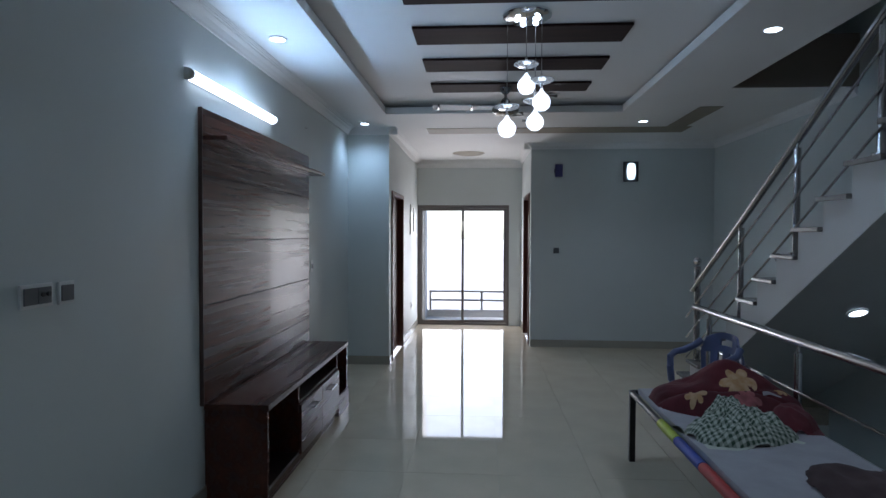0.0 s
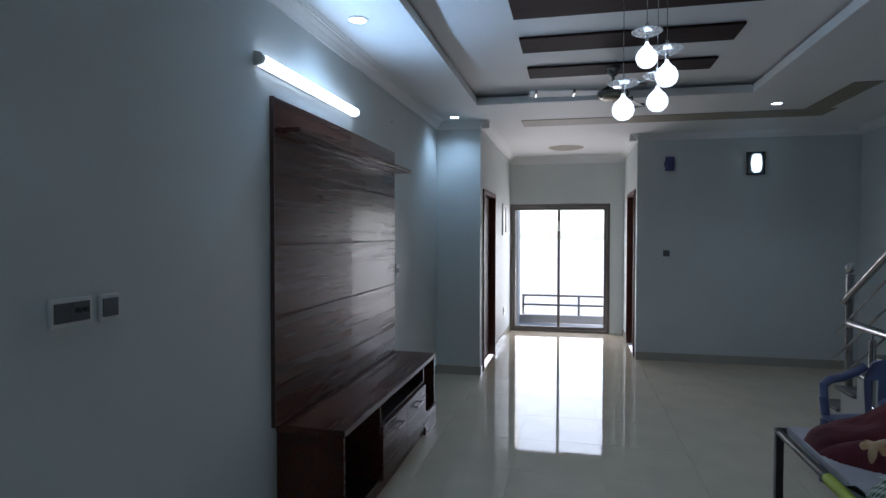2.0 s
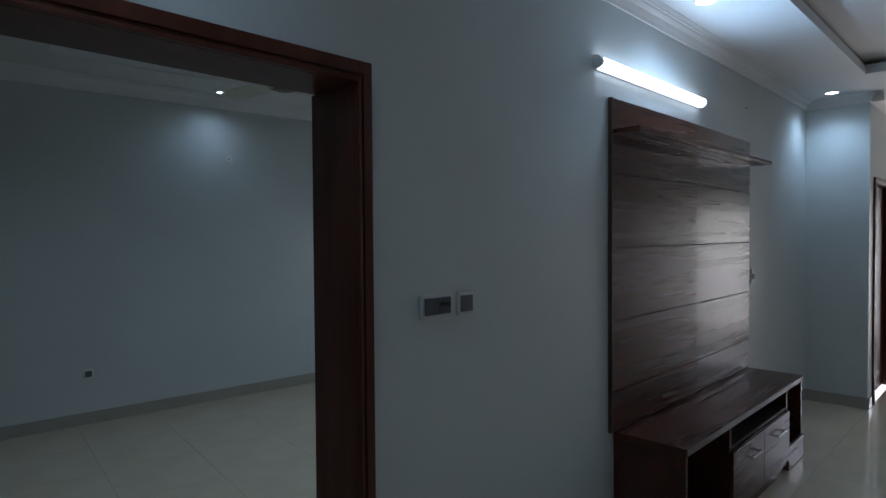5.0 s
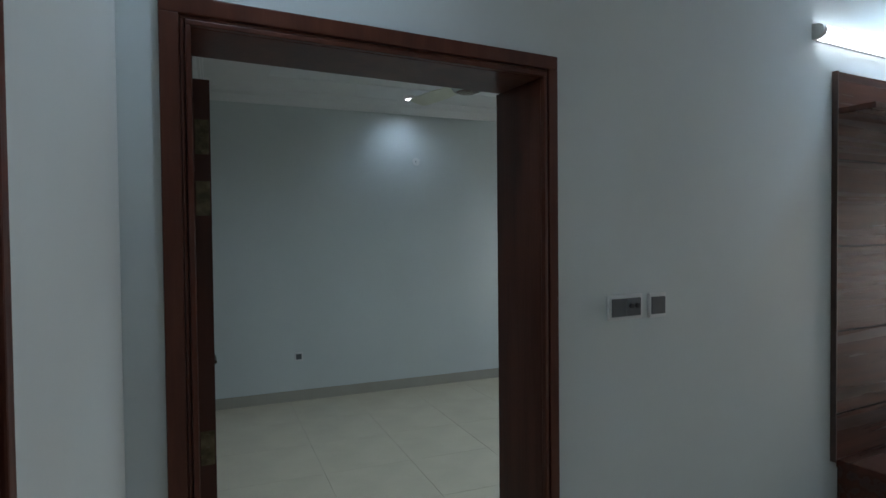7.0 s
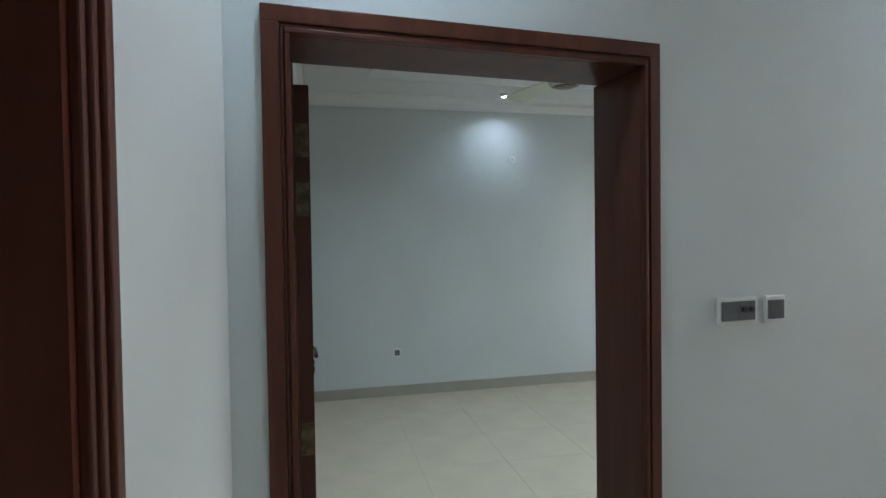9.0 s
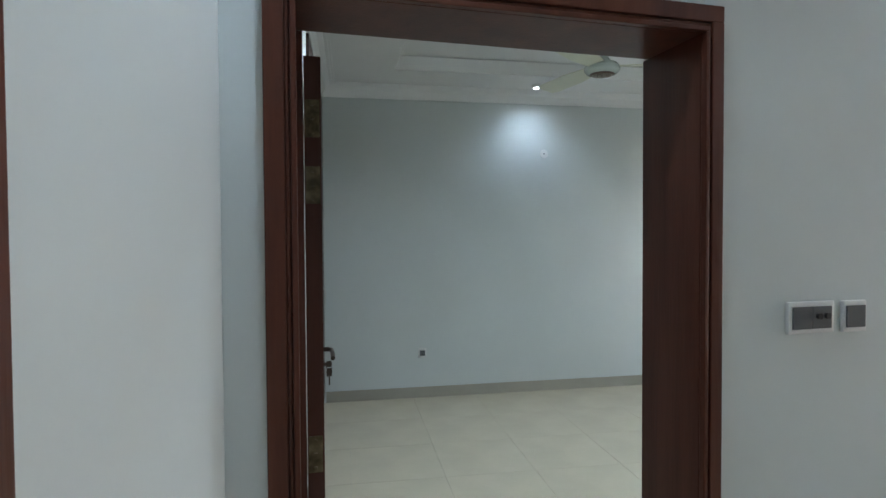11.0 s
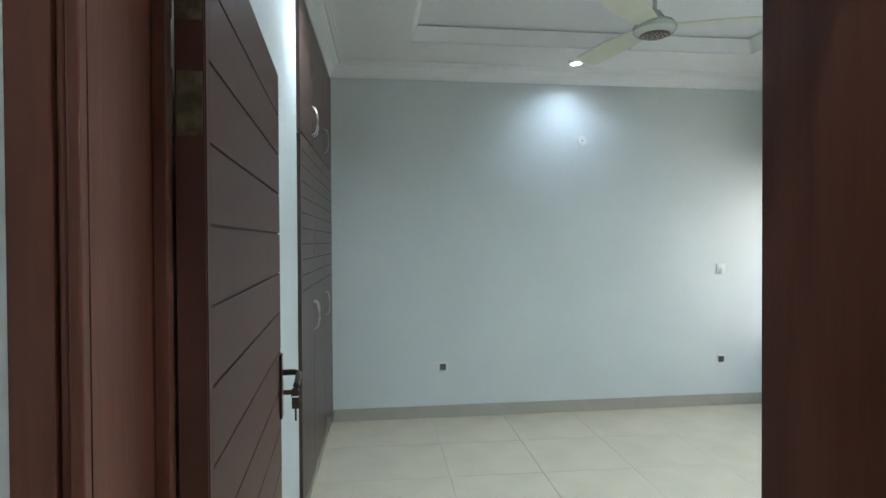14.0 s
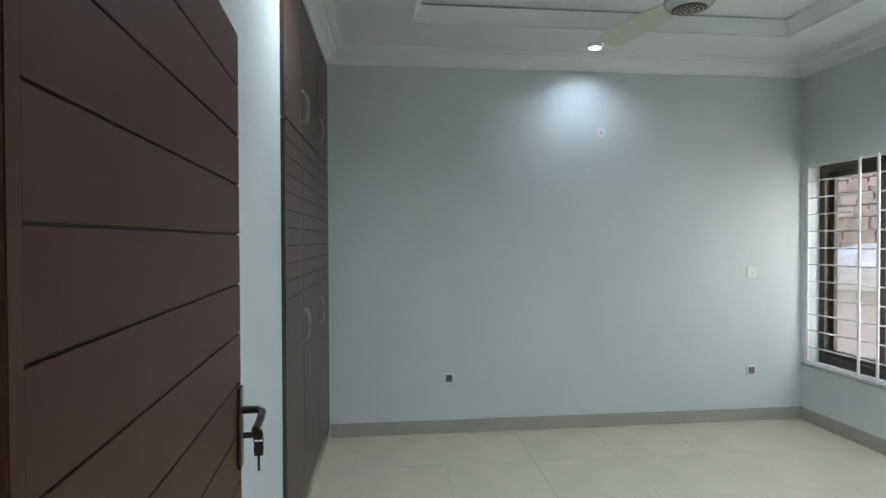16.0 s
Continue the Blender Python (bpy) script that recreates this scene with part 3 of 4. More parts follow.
bed_frame = door_frame("door_frame_bedroom", "reddish dark-stained wooden door frame, open", 0, LW, D0, D1, DT, 0.252, 1, width=0.067, wr=0.055, wt=0.066, dr=0.245, dh=0.222)
part("hinge_stop", boxes((LW - 0.251, LW - 0.218, D0 + 0.0005, 0.834, 0, DT - 0.001), bevel=0.002), DOORWOOD, bed_frame)
door_frame("door_frame_left_corridor", "dark-stained wooden corridor door frame", 0, CL, 7.24, 8.16, 2.03, 0.12, 1, 0.05)
door_frame("door_frame_right_corridor", "dark-stained wooden corridor door frame", 0, CR, 8.46, 9.38, 2.09, 0.12, -1, 0.05)
for nm, x, y0, y1, t in (("door_left_corridor", CL - 0.10, 7.245, 8.155, 2.025), ("door_right_corridor", CR + 0.06, 8.465, 9.375, 2.085)):
    d = thing(nm, "closed dark brown wooden corridor door", "door", kind="structure")
    part("leaf", boxes((x, x + 0.04, y0, y1, 0.005, t), bevel=0.003), LEAFWOOD, d)
# entrance frame in the wall behind the start
ent = thing("door_frame_entrance", "dark-stained moulded entrance door frame", "door frame", pose(-0.646, 0.575, 0, 0, 0, -6.6) @ pose(0.562, -BK, 0), kind="structure")
for xa, xb, s in ((-0.562, -0.472, 1), (1.02, 0.93, -1)):
    part("jamb", boxes((min(xa, xb), max(xa, xb), BK - 0.25, BK, 0, 2.16)), DOORWOOD, ent)
    for off, w, p in ((0.0, 0.024, 0.016), (0.026, 0.012, 0.010), (0.040, 0.012, 0.014), (0.054, 0.010, 0.009), (0.066, 0.010, 0.012)):
        x0 = xa + s * off
        part("moulding", boxes((min(x0, x0 + s * w), max(x0, x0 + s * w), BK, BK + p, 0, 2.16), bevel=0.003), DOORWOOD, ent)
part("head", boxes((-0.562, 1.02, BK - 0.25, BK + 0.015, 2.16, 2.24)), DOORWOOD, ent)

# bedroom door leaf, swung open against the wardrobe wall
LEAF_L = 0.995
leaf_turn = math.degrees(math.atan2(0.911 - 0.879, -0.997))
leaf = thing("bedroom_door", "open dark brown grooved wooden bedroom door", "door", pose(-1.643, 0.879, 0, 0, 0, leaf_turn))
# local: x along the leaf from the hinge, -y is the seen face
LT = 2.004
grooves = [1.506 + 0.122 * k for k in range(-12, 4)]
edges_z = [0.006] + grooves + [LT]
bm = boxes((0.0, LEAF_L, 0.006, 0.042, 0.006, LT), bevel=0.002)
part("core", bm, GROOVE, leaf, "door core coloured near-black for recess shade")
for z0, z1 in zip(edges_z, edges_z[1:]):
    part("board", boxes((0.022, LEAF_L, 0.0, 0.006, z0 + 0.0022, z1 - 0.0022), bevel=0.0012), LEAFWOOD, leaf)
part("hinge_stile", boxes((0.0, 0.0218, 0.0, 0.006, 0.006, LT)), LEAFWOOD, leaf)
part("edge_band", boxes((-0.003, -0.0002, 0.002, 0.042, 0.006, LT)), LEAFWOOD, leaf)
for z in (1.848, 1.681, 0.995):
    h = part("hinge", boxes((-0.006, -0.0035, 0.004, 0.040, z - 0.047, z + 0.047), bevel=0.001), BRASS, leaf, "tarnished brass hinge")
    part("knuckle", rods(((-0.010, 0.050, z - 0.047), (-0.010, 0.050, z + 0.047), 0.007)), BRASS, h)
    for dz in (-0.035, 0.0, 0.035):
        part("screw", rods(((-0.0085, 0.022, z + dz), (-0.0062, 0.022, z + dz), 0.0045), seg=10), BRASS, h)
HX = LEAF_L - 0.033
lock = part("lock_plate", boxes((HX - 0.02, HX + 0.02, -0.009, -0.0005, 0.934, 1.133), bevel=0.004), GUNMETAL, leaf, "antique metal lock plate")
part("lever", tube([(HX, -0.006, 1.075), (HX, -0.045, 1.075), (HX - 0.012, -0.058, 1.073), (HX - 0.06, -0.060, 1.067), (HX - 0.115, -0.058, 1.060)], 0.0095, 10), GUNMETAL, lock, "", smooth=True)
part("key", boxes((HX - 0.001, HX + 0.001, -0.050, -0.010, 1.005, 1.020), (HX - 0.0012, HX + 0.0012, -0.056, -0.036, 1.000, 1.025), bevel=0.0004), GUNMETAL, lock)
part("hanging_key", boxes((HX - 0.001, HX + 0.001, -0.058, -0.036, 0.960, 0.995), (HX - 0.001, HX + 0.001, -0.050, -0.044, 0.923, 0.960), bevel=0.0004), GUNMETAL, lock)
for kx, kz in ((-0.046, 1.0125), (-0.047, 0.978)):
    part("key_bow", rods(((HX - 0.0016, kx, kz), (HX + 0.0016, kx, kz), 0.0125), seg=16), GUNMETAL, lock)
part("key_ring", tube([(HX, -0.047 + 0.012 * math.cos(a * 0.524), 1.000 + 0.014 * math.sin(a * 0.524)) for a in range(13)], 0.0012, 6), GUNMETAL, lock)

# ---- media wall ----
PANEL_X = LW + 0.022
panel = thing("media_wall_unit", "dark wenge laminate media wall unit with thin shelf", "wall unit")
part("backing", boxes((LW, LW + 0.012, 3.36, 5.395, 0.575, 2.255)), GROOVE, panel, "backing board coloured near-black for seam shade")
rows_z = [0.578, 0.785, 1.143, 1.51, 1.88, 2.258]
for z0, z1 in zip(rows_z, rows_z[1:]):
    for y0, y1 in ((3.355, 4.374), (4.376, 5.40)):
        lean = (0.007, -0.008) if y0 > 4 else (0.0, 0.007)   # the two columns meet at a slight angle
        part("board", prism(bmesh.new(), [(LW + 0.012, y0 + 0.0005), (PANEL_X + lean[0], y0 + 0.0005), (PANEL_X + lean[1], y1 - 0.0005), (LW + 0.012, y1 - 0.0005)], z0 + 0.004, z1 - 0.004), WENGE, panel)
part("shelf", boxes((PANEL_X, PANEL_X + 0.142, 3.355, 5.40, 2.075, 2.10), bevel=0.003), WENGE, panel, "dark projecting shelf board")
part("side_edge", boxes((LW, PANEL_X + 0.002, 3.347, 3.3545, 0.575, 2.258)), EDGE, panel)

unit = thing("media_cabinet", "long dark wenge media cabinet with two drawers", "cabinet")
UX, UY0, UY1, UT = -1.015, 3.40, 5.37, 0.575
part("top", boxes((LW + 0.001, UX + 0.008, UY0 - 0.008, UY1 + 0.008, UT - 0.035, UT), bevel=0.002), WENGE, unit)
part("front_edge", boxes((UX + 0.0085, UX + 0.011, UY0 - 0.008, UY1 + 0.008, UT - 0.033, UT - 0.002)), EDGE, unit)
for y in (UY0, 3.965, 4.995, UY1 - 0.022):
    part("upright", boxes((LW + 0.005, UX, y, y + 0.022, 0.0 if y in (UY0,) or y > 5.2 else 0.09, UT - 0.036)), WENGE, unit)
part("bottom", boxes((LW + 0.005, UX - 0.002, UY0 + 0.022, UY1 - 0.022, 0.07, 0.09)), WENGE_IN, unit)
part("plinth", boxes((LW + 0.005, UX - 0.006, UY0 + 0.022, UY1 - 0.022, 0.0, 0.069)), WENGE, unit)
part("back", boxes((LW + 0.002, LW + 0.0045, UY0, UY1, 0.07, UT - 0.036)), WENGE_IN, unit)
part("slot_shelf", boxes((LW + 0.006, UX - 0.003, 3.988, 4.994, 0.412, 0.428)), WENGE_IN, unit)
for y0, y1, hy in ((3.975, 4.486, 4.27), (4.490, 5.005, 4.74)):
    d = part("drawer", boxes((UX, UX + 0.018, y0, y1, 0.075, 0.408), bevel=0.002), WENGE, unit, "dark wenge drawer front")
    part("handle", rods(((UX + 0.045, hy - 0.085, 0.325), (UX + 0.045, hy + 0.085, 0.325), 0.0065), ((UX + 0.018, hy - 0.07, 0.325), (UX + 0.045, hy - 0.07, 0.325), 0.005), ((UX + 0.018, hy + 0.07, 0.325), (UX + 0.045, hy + 0.07, 0.325), 0.005)), CHROME, d, "chrome bar handle", smooth=True)
part("end_panel", boxes((UX, UX + 0.016, 5.010, UY1, 0.0, 0.165), bevel=0.002), WENGE, unit)

tl = thing("tube_light", "lit white tube light fitting on the wall", "wall light")
prof = [(0.0, -0.030), (0.018, -0.028), (0.036, -0.018), (0.042, 0.0), (0.036, 0.018), (0.018, 0.028), (0.0, 0.030)]


def extrude_y(points, x, y0, y1, z):
    bm = bmesh.new()
    a = [bm.verts.new((x + px, y0, z + pz)) for px, pz in points]
    b = [bm.verts.new((x + px, y1, z + pz)) for px, pz in points]
    k = len(points)
    for i in range(k):
        bm.faces.new((a[i], a[(i + 1) % k], b[(i + 1) % k], b[i]))
    bm.faces.new(a)
    bm.faces.new(list(reversed(b)))
    bmesh.ops.recalc_face_normals(bm, faces=bm.faces)
    return bm


part("diffuser", extrude_y(prof, LW + 0.006, 3.225, 4.475, 2.405), TUBE_WHITE, tl, "glowing white diffuser", smooth=True)
part("base", boxes((LW, LW + 0.006, 3.20, 4.495, 2.372, 2.438)), WHITE_METAL, tl)
for y0, y1 in ((3.200, 3.2245), (4.4755, 4.495)):
    part("end_cap", extrude_y([(p * 1.06, q * 1.06) for p, q in prof], LW + 0.006, y0, y1, 2.405), WHITE_PLASTIC, tl, "", smooth=True)

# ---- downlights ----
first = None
# Includes fittings for the two unseen lamps at y 1.02.
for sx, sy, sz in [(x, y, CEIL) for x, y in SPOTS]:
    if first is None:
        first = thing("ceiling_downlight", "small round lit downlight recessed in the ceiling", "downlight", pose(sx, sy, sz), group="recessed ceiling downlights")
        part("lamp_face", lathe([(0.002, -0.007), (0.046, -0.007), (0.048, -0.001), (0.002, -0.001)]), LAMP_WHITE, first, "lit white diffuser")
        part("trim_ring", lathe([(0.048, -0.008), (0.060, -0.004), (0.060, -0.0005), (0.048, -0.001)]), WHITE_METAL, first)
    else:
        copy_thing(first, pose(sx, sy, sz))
deep = thing("bedroom_downlight", "small round lit downlight sunk in a deep white ring", "downlight", pose(*BED_SPOTS[0], BCEIL), group="bedroom ceiling downlights")
part("lamp_face", lathe([(0.002, -0.004), (0.044, -0.004), (0.044, -0.001), (0.002, -0.001)]), LAMP_WHITE, deep, "lit white diffuser")
part("trim_ring", lathe([(0.045, -0.028), (0.050, -0.029), (0.062, -0.012), (0.066, -0.0005), (0.045, -0.001), (0.045, -0.028)]), WHITE_METAL, deep, "", smooth=True)
# The last two of these fittings are likewise added, out of view.
for sx, sy in BED_SPOTS[1:]:
    copy_thing(deep, pose(sx, sy, BCEIL))
disc = thing("ceiling_rose", "round beige plaster disc on the corridor ceiling", "ceiling rose", pose(0.0, 9.15, CEIL))
part("disc", lathe([(0.002, -0.03), (0.12, -0.028), (0.20, -0.018), (0.25, -0.001), (0.002, -0.001)], 32), TAN, disc, "", smooth=True)

# ---- chandelier ----
chand = thing("pendant_chandelier", "chrome cluster chandelier with five lit crystal globes", "chandelier", pose(0.47, 3.80, CEIL + 0.108))
part("ceiling_plate", lathe([(0.002, -0.035), (0.13, -0.035), (0.15, -0.02), (0.15, 0.0), (0.002, 0.0)], 32), CHROME, chand, "polished chrome round plate", smooth=True)
for dx, dy in ((-0.06, -0.03), (0.055, 0.04), (-0.02, 0.06), (0.06, -0.05)):
    b = bmesh.new()
    bmesh.ops.create_uvsphere(b, u_segments=12, v_segments=8, radius=0.017, matrix=Matrix.Translation((dx, dy, -0.048)))
    part("small_bulb", b, LAMP_WHITE, chand, "small lit bulb", smooth=True)
for gx, gy, gz in ((-0.122, -0.06, 2.196), (0.060, 0.09, 2.263), (0.085, -0.05, 2.356), (0.0, 0.04, 2.478)):
    z = gz - (CEIL + 0.108)
    part("cable", rods(((gx, gy, z + 0.16), (gx, gy, -0.03), 0.0022), seg=6), STEEL, chand)
    p = part("pendant", rods(((gx, gy, z + 0.047), (gx, gy, z + 0.17), 0.008), seg=10), CHROME, chand, "chrome pendant stem", smooth=True)
    dsc = lathe([(0.012, 0.108), (0.050, 0.112), (0.078, 0.127), (0.074, 0.134), (0.045, 0.142), (0.012, 0.146)], 16)
    bmesh.ops.translate(dsc, vec=(gx, gy, z), verts=dsc.verts)
    part("crystal_disc", dsc, CRYSTAL, p, "cut crystal disc")
    gl = lathe([(0.004, -0.058), (0.026, -0.053), (0.044, -0.038), (0.054, -0.014), (0.053, 0.008), (0.042, 0.030), (0.024, 0.048), (0.011, 0.064), (0.007, 0.078)], 18)
    bmesh.ops.translate(gl, vec=(gx, gy, z), verts=gl.verts)
    part("globe", gl, GLOBE, p, "glowing cut crystal teardrop globe")


# ---- fans ----
def ceiling_fan(name, label, m, drop, blades, blade_mat, body_mat, cap_mat, span, width, turn):
    fan = thing(name, label, "ceiling fan", m)
    part("canopy", lathe([(0.015, -0.07), (0.03, -0.06), (0.055, -0.02), (0.058, 0.0), (0.002, 0.0)]), body_mat, fan, "", smooth=True)
    part("down_rod", rods(((0, 0, -drop + 0.06), (0, 0, -0.05), 0.012)), body_mat, fan, "", smooth=True)
    part("motor", lathe([(0.075, -0.062), (0.105, -0.055), (0.122, -0.035), (0.122, -0.012), (0.10, 0.012), (0.06, 0.03), (0.03, 0.075), (0.018, 0.08)], 32), body_mat, fan, "rounded motor housing", smooth=True).location = (0, 0, -drop)
    cap = part("bottom_cap", lathe([(0.002, -0.074), (0.06, -0.072), (0.086, -0.062), (0.082, -0.058), (0.002, -0.058)], 32), cap_mat, fan, "pierced ornamental bottom cap", smooth=True)
    cap.location = (0, 0, -drop)
    for ring, count in ((0.022, 6), (0.045, 12), (0.066, 16)):
        for k in range(count):
            a = 2 * math.pi * k / count
            part("pierced_hole", rods(((ring * math.cos(a), ring * math.sin(a), -0.0752 + ring * ring * 1.1), (ring * math.cos(a), ring * math.sin(a), -0.071), 0.0052), seg=6), CREAM_FAN, cap)
    for k in range(3):
        a = radians(turn + 120 * k)
        bm = bmesh.new()
        n = 10
        for i in range(n + 1):
            s = 0.10 + (span - 0.10) * i / n
            w = width * (0.66 + 0.34 * min(1, i / 4)) * (1 if i < n else 0.82)
            for side in (-1, 1):
                for dz in (0.0, 0.006):
                    bm.verts.new((s, side * w / 2, side * w * 0.10 + dz - 0.01))
        bm.verts.ensure_lookup_table()
        v = bm.verts
        for i in range(n):
            q, r = 4 * i, 4 * i + 4
            for f in ((q, r, r + 2, q + 2), (q + 1, q + 3, r + 3, r + 1), (q, q + 1, r + 1, r), (q + 2, r + 2, r + 3, q + 3)):
                bm.faces.new([v[j] for j in f])
        for q in (0, 4 * n):
            bm.faces.new([v[q], v[q + 2], v[q + 3], v[q + 1]])
        bmesh.ops.recalc_face_normals(bm, faces=bm.faces)
        bl = part("blade", bm, blade_mat, fan, "", smooth=True)
        bl.matrix_local = pose(0, 0, -drop, 0, 0, math.degrees(a))
        if name == "hall_fan":
            for s in (0.30, 0.60):
                part("band", boxes((s, s + 0.016, -width * 0.52, width * 0.52, -0.022, 0.010)), FAN_METAL, bl)
    return fan


ceiling_fan("bedroom_fan", "cream three-blade ceiling fan, standing still", pose(-3.811, 2.942, BCEIL + 0.114), 0.305, 3, CREAM_FAN, FAN_GREEN, FAN_BROWN, 0.72, 0.165, -52)
ceiling_fan("hall_fan", "metal three-blade ceiling fan below the dark planks", pose(0.41, 5.52, CEIL + 0.092), 0.185, 3, PALE_BLADE, FAN_METAL, BRASS, 0.66, 0.11, 186)


# ---- switches and sockets ----
def switch_plate(label, m, w, h, keys, plate=WHITE_PLASTIC, key=GREY_PLASTIC, name="wall_switch", category="switch"):
    """Local x to the side, z up, seen from +y."""
    ob = thing(name, label, category, m)
    part("plate", boxes((-w / 2, w / 2, 0.0, 0.011, -h / 2, h / 2), bevel=0.003), plate, ob)
    for x0, x1, z0, z1 in keys:
        part("rocker", boxes((x0, x1, 0.011, 0.016, z0, z1), bevel=0.0015), key, ob)
    return ob


ON_LW = lambda y, z: pose(LW, y, z, 0, 0, -90)
sw = switch_plate("white switch plate with grey rockers and dimmers", ON_LW(2.143, 1.327), 0.152, 0.086, [(-0.064, 0.0, -0.030, 0.030), (0.002, 0.064, -0.030, 0.030)])
for x in (-0.018, -0.045):
    part("dimmer_knob", rods(((x, 0.016, 0.004), (x, 0.024, 0.004), 0.0085), seg=14), DARK_PLASTIC, sw)
switch_plate("white switch plate with one grey rocker", ON_LW(2.292, 1.325), 0.080, 0.086, [(-0.032, 0.032, -0.030, 0.030)])
switch_plate("small white socket beside the media panel", ON_LW(5.50, 1.25), 0.075, 0.11, [(-0.02, 0.02, -0.02, 0.02)], name="wall_socket", category="socket")
switch_plate("small grey switch plate on the hall wall", pose(1.23, RW, 1.335, 0, 0, 180), 0.075, 0.075, [(-0.03, 0.03, -0.03, 0.03)], plate=GREY_PLASTIC)
switch_plate("small grey switch plate on the stair wall", pose(SW, 6.55, 1.32, 0, 0, 90), 0.075, 0.09, [(-0.03, 0.03, -0.03, 0.03)], plate=GREY_PLASTIC)
switch_plate("white socket low on the corridor wall", pose(CL, 9.20, 0.44, 0, 0, -90), 0.075, 0.11, [(-0.02, 0.02, -0.02, 0.02)], plate=WHITE_PLASTIC, name="wall_socket", category="socket")
blue = thing("blue_junction_box", "small indigo blue electrical box on the wall", "junction box", pose(1.255, RW, 2.43, 0, 0, 180))
part("case", boxes((-0.05, 0.05, 0, 0.045, -0.085, 0.085), bevel=0.006), BLUE_PLASTIC, blue)
part("cover", boxes((-0.035, 0.035, 0.045, 0.052, -0.065, 0.02), bevel=0.003), BLUE_PLASTIC, blue)
part("clip", boxes((0.05, 0.062, 0.005, 0.03, -0.03, 0.03), bevel=0.002), GREY_PLASTIC, blue)


def on_far(u, z):
    """A pose on the bedroom's end wall, u metres from its wardrobe corner."""
    p = FAR0 + FT * u
    return pose(p.x, p.y, z, 0, 0, math.degrees(math.atan2(FT.y, FT.x)) - 180)


UNIV = [(-0.026, 0.026, -0.026, 0.026)]
for u, z in ((0.90, 0.425), (3.40, 0.415)):
    s1 = switch_plate("white socket with a dark insert near the skirting", on_far(u, z), 0.078, 0.086, UNIV, name="wall_socket", category="socket")
    for x, zz in ((-0.010, 0.012), (0.010, 0.012), (0.0, -0.010)):
        part("pin_hole", rods(((x, 0.0158, zz), (x, 0.0168, zz), 0.0042), seg=8), DARK_PLASTIC, s1)
bell = switch_plate("square white bell push on the bedroom wall", on_far(3.40, 1.221), 0.086, 0.086, [(-0.030, 0.030, -0.030, 0.030)], key=WHITE_PLASTIC)
part("button", rods(((0, 0.016, -0.006), (0, 0.021, -0.006), 0.009), seg=16), NICKEL, bell)
cap = thing("blanking_plate", "round white blanking plate with a small hole", "blanking plate", on_far(2.12, 2.337))
disc_bm = lathe([(0.002, 0.004), (0.040, 0.004), (0.042, 0.0), (0.002, 0.0)], 24)
bmesh.ops.rotate(disc_bm, cent=(0, 0, 0), matrix=Matrix.Rotation(radians(-90), 3, "X"), verts=disc_bm.verts)
part("disc", disc_bm, WHITE_PLASTIC, cap)
part("hole", rods(((0, 0.0035, 0.0), (0, 0.0055, 0.0), 0.006), seg=10), DARK_PLASTIC, cap)
hook = thing("wall_hook", "tiny metal hook high on the panel wall", "hook", pose(LW, 5.33, 2.50))
part("pin", rods(((0, 0, 0), (0.02, 0, 0), 0.004)), STEEL, hook)

# ---- sconce and picture ----
sc = thing("wall_sconce", "square black wall lamp with lit frosted glass", "wall light", pose(2.222, RW, 2.413, 0, 0, 180))
part("back_plate", boxes((-0.10, 0.10, 0, 0.012, -0.135, 0.135), bevel=0.003), DARK_PLASTIC, sc)
for r in ((-0.10, -0.065, -0.135, 0.135), (0.065, 0.10, -0.135, 0.135), (-0.064, 0.064, -0.135, -0.112), (-0.064, 0.064, 0.112, 0.135)):
    part("frame_bar", boxes((r[0], r[1], 0.0125, 0.032, r[2], r[3]), bevel=0.003), DARK_PLASTIC, sc)
part("glass", lathe([(0.034, -0.108), (0.050, -0.085), (0.061, 0.0), (0.050, 0.085), (0.034, 0.108)], 16), SCONCE_GLASS, sc, "glowing curved glass", smooth=True).location = (0, 0.045, 0)
pic = thing("picture_frame", "narrow white framed print on the corridor wall", "picture", pose(CL, 9.22, 1.78, 0, 0, -90))
part("print", boxes((-0.16, 0.16, 0.004, 0.008, -0.19, 0.19)), PICTURE, pic)
for r in ((-0.20, -0.16, -0.23, 0.23), (0.16, 0.20, -0.23, 0.23), (-0.1595, 0.1595, -0.23, -0.19), (-0.1595, 0.1595, 0.19, 0.23)):
    part("frame_side", boxes((r[0], r[1], 0.0, 0.022, r[2], r[3]), bevel=0.003), WHITE_PLASTIC, pic)

# ---- glass door and balcony ----
gd = thing("glass_door", "sliding glass balcony door in a bronze frame", "glass door", kind="structure")
GX0, GX1, GT = CL + 0.002, 0.670, 2.05
for r in ((GX0, GX0 + 0.045, 0.0, GT), (GX1 - 0.045, GX1, 0.0, GT)):
    part("frame_side", boxes((r[0], r[1], GY + 0.02, GY + 0.12, r[2], r[3]), bevel=0.002), ALU_GREY, gd)
part("frame_head", boxes((GX0 + 0.0455, GX1 - 0.0455, GY + 0.02, GY + 0.12, GT - 0.055, GT), bevel=0.002), ALU_GREY, gd)
part("frame_sill", boxes((GX0 + 0.0455, GX1 - 0.0455, GY + 0.02, GY + 0.12, 0.002, 0.035), bevel=0.002), ALU_GREY, gd)
MX = -0.115
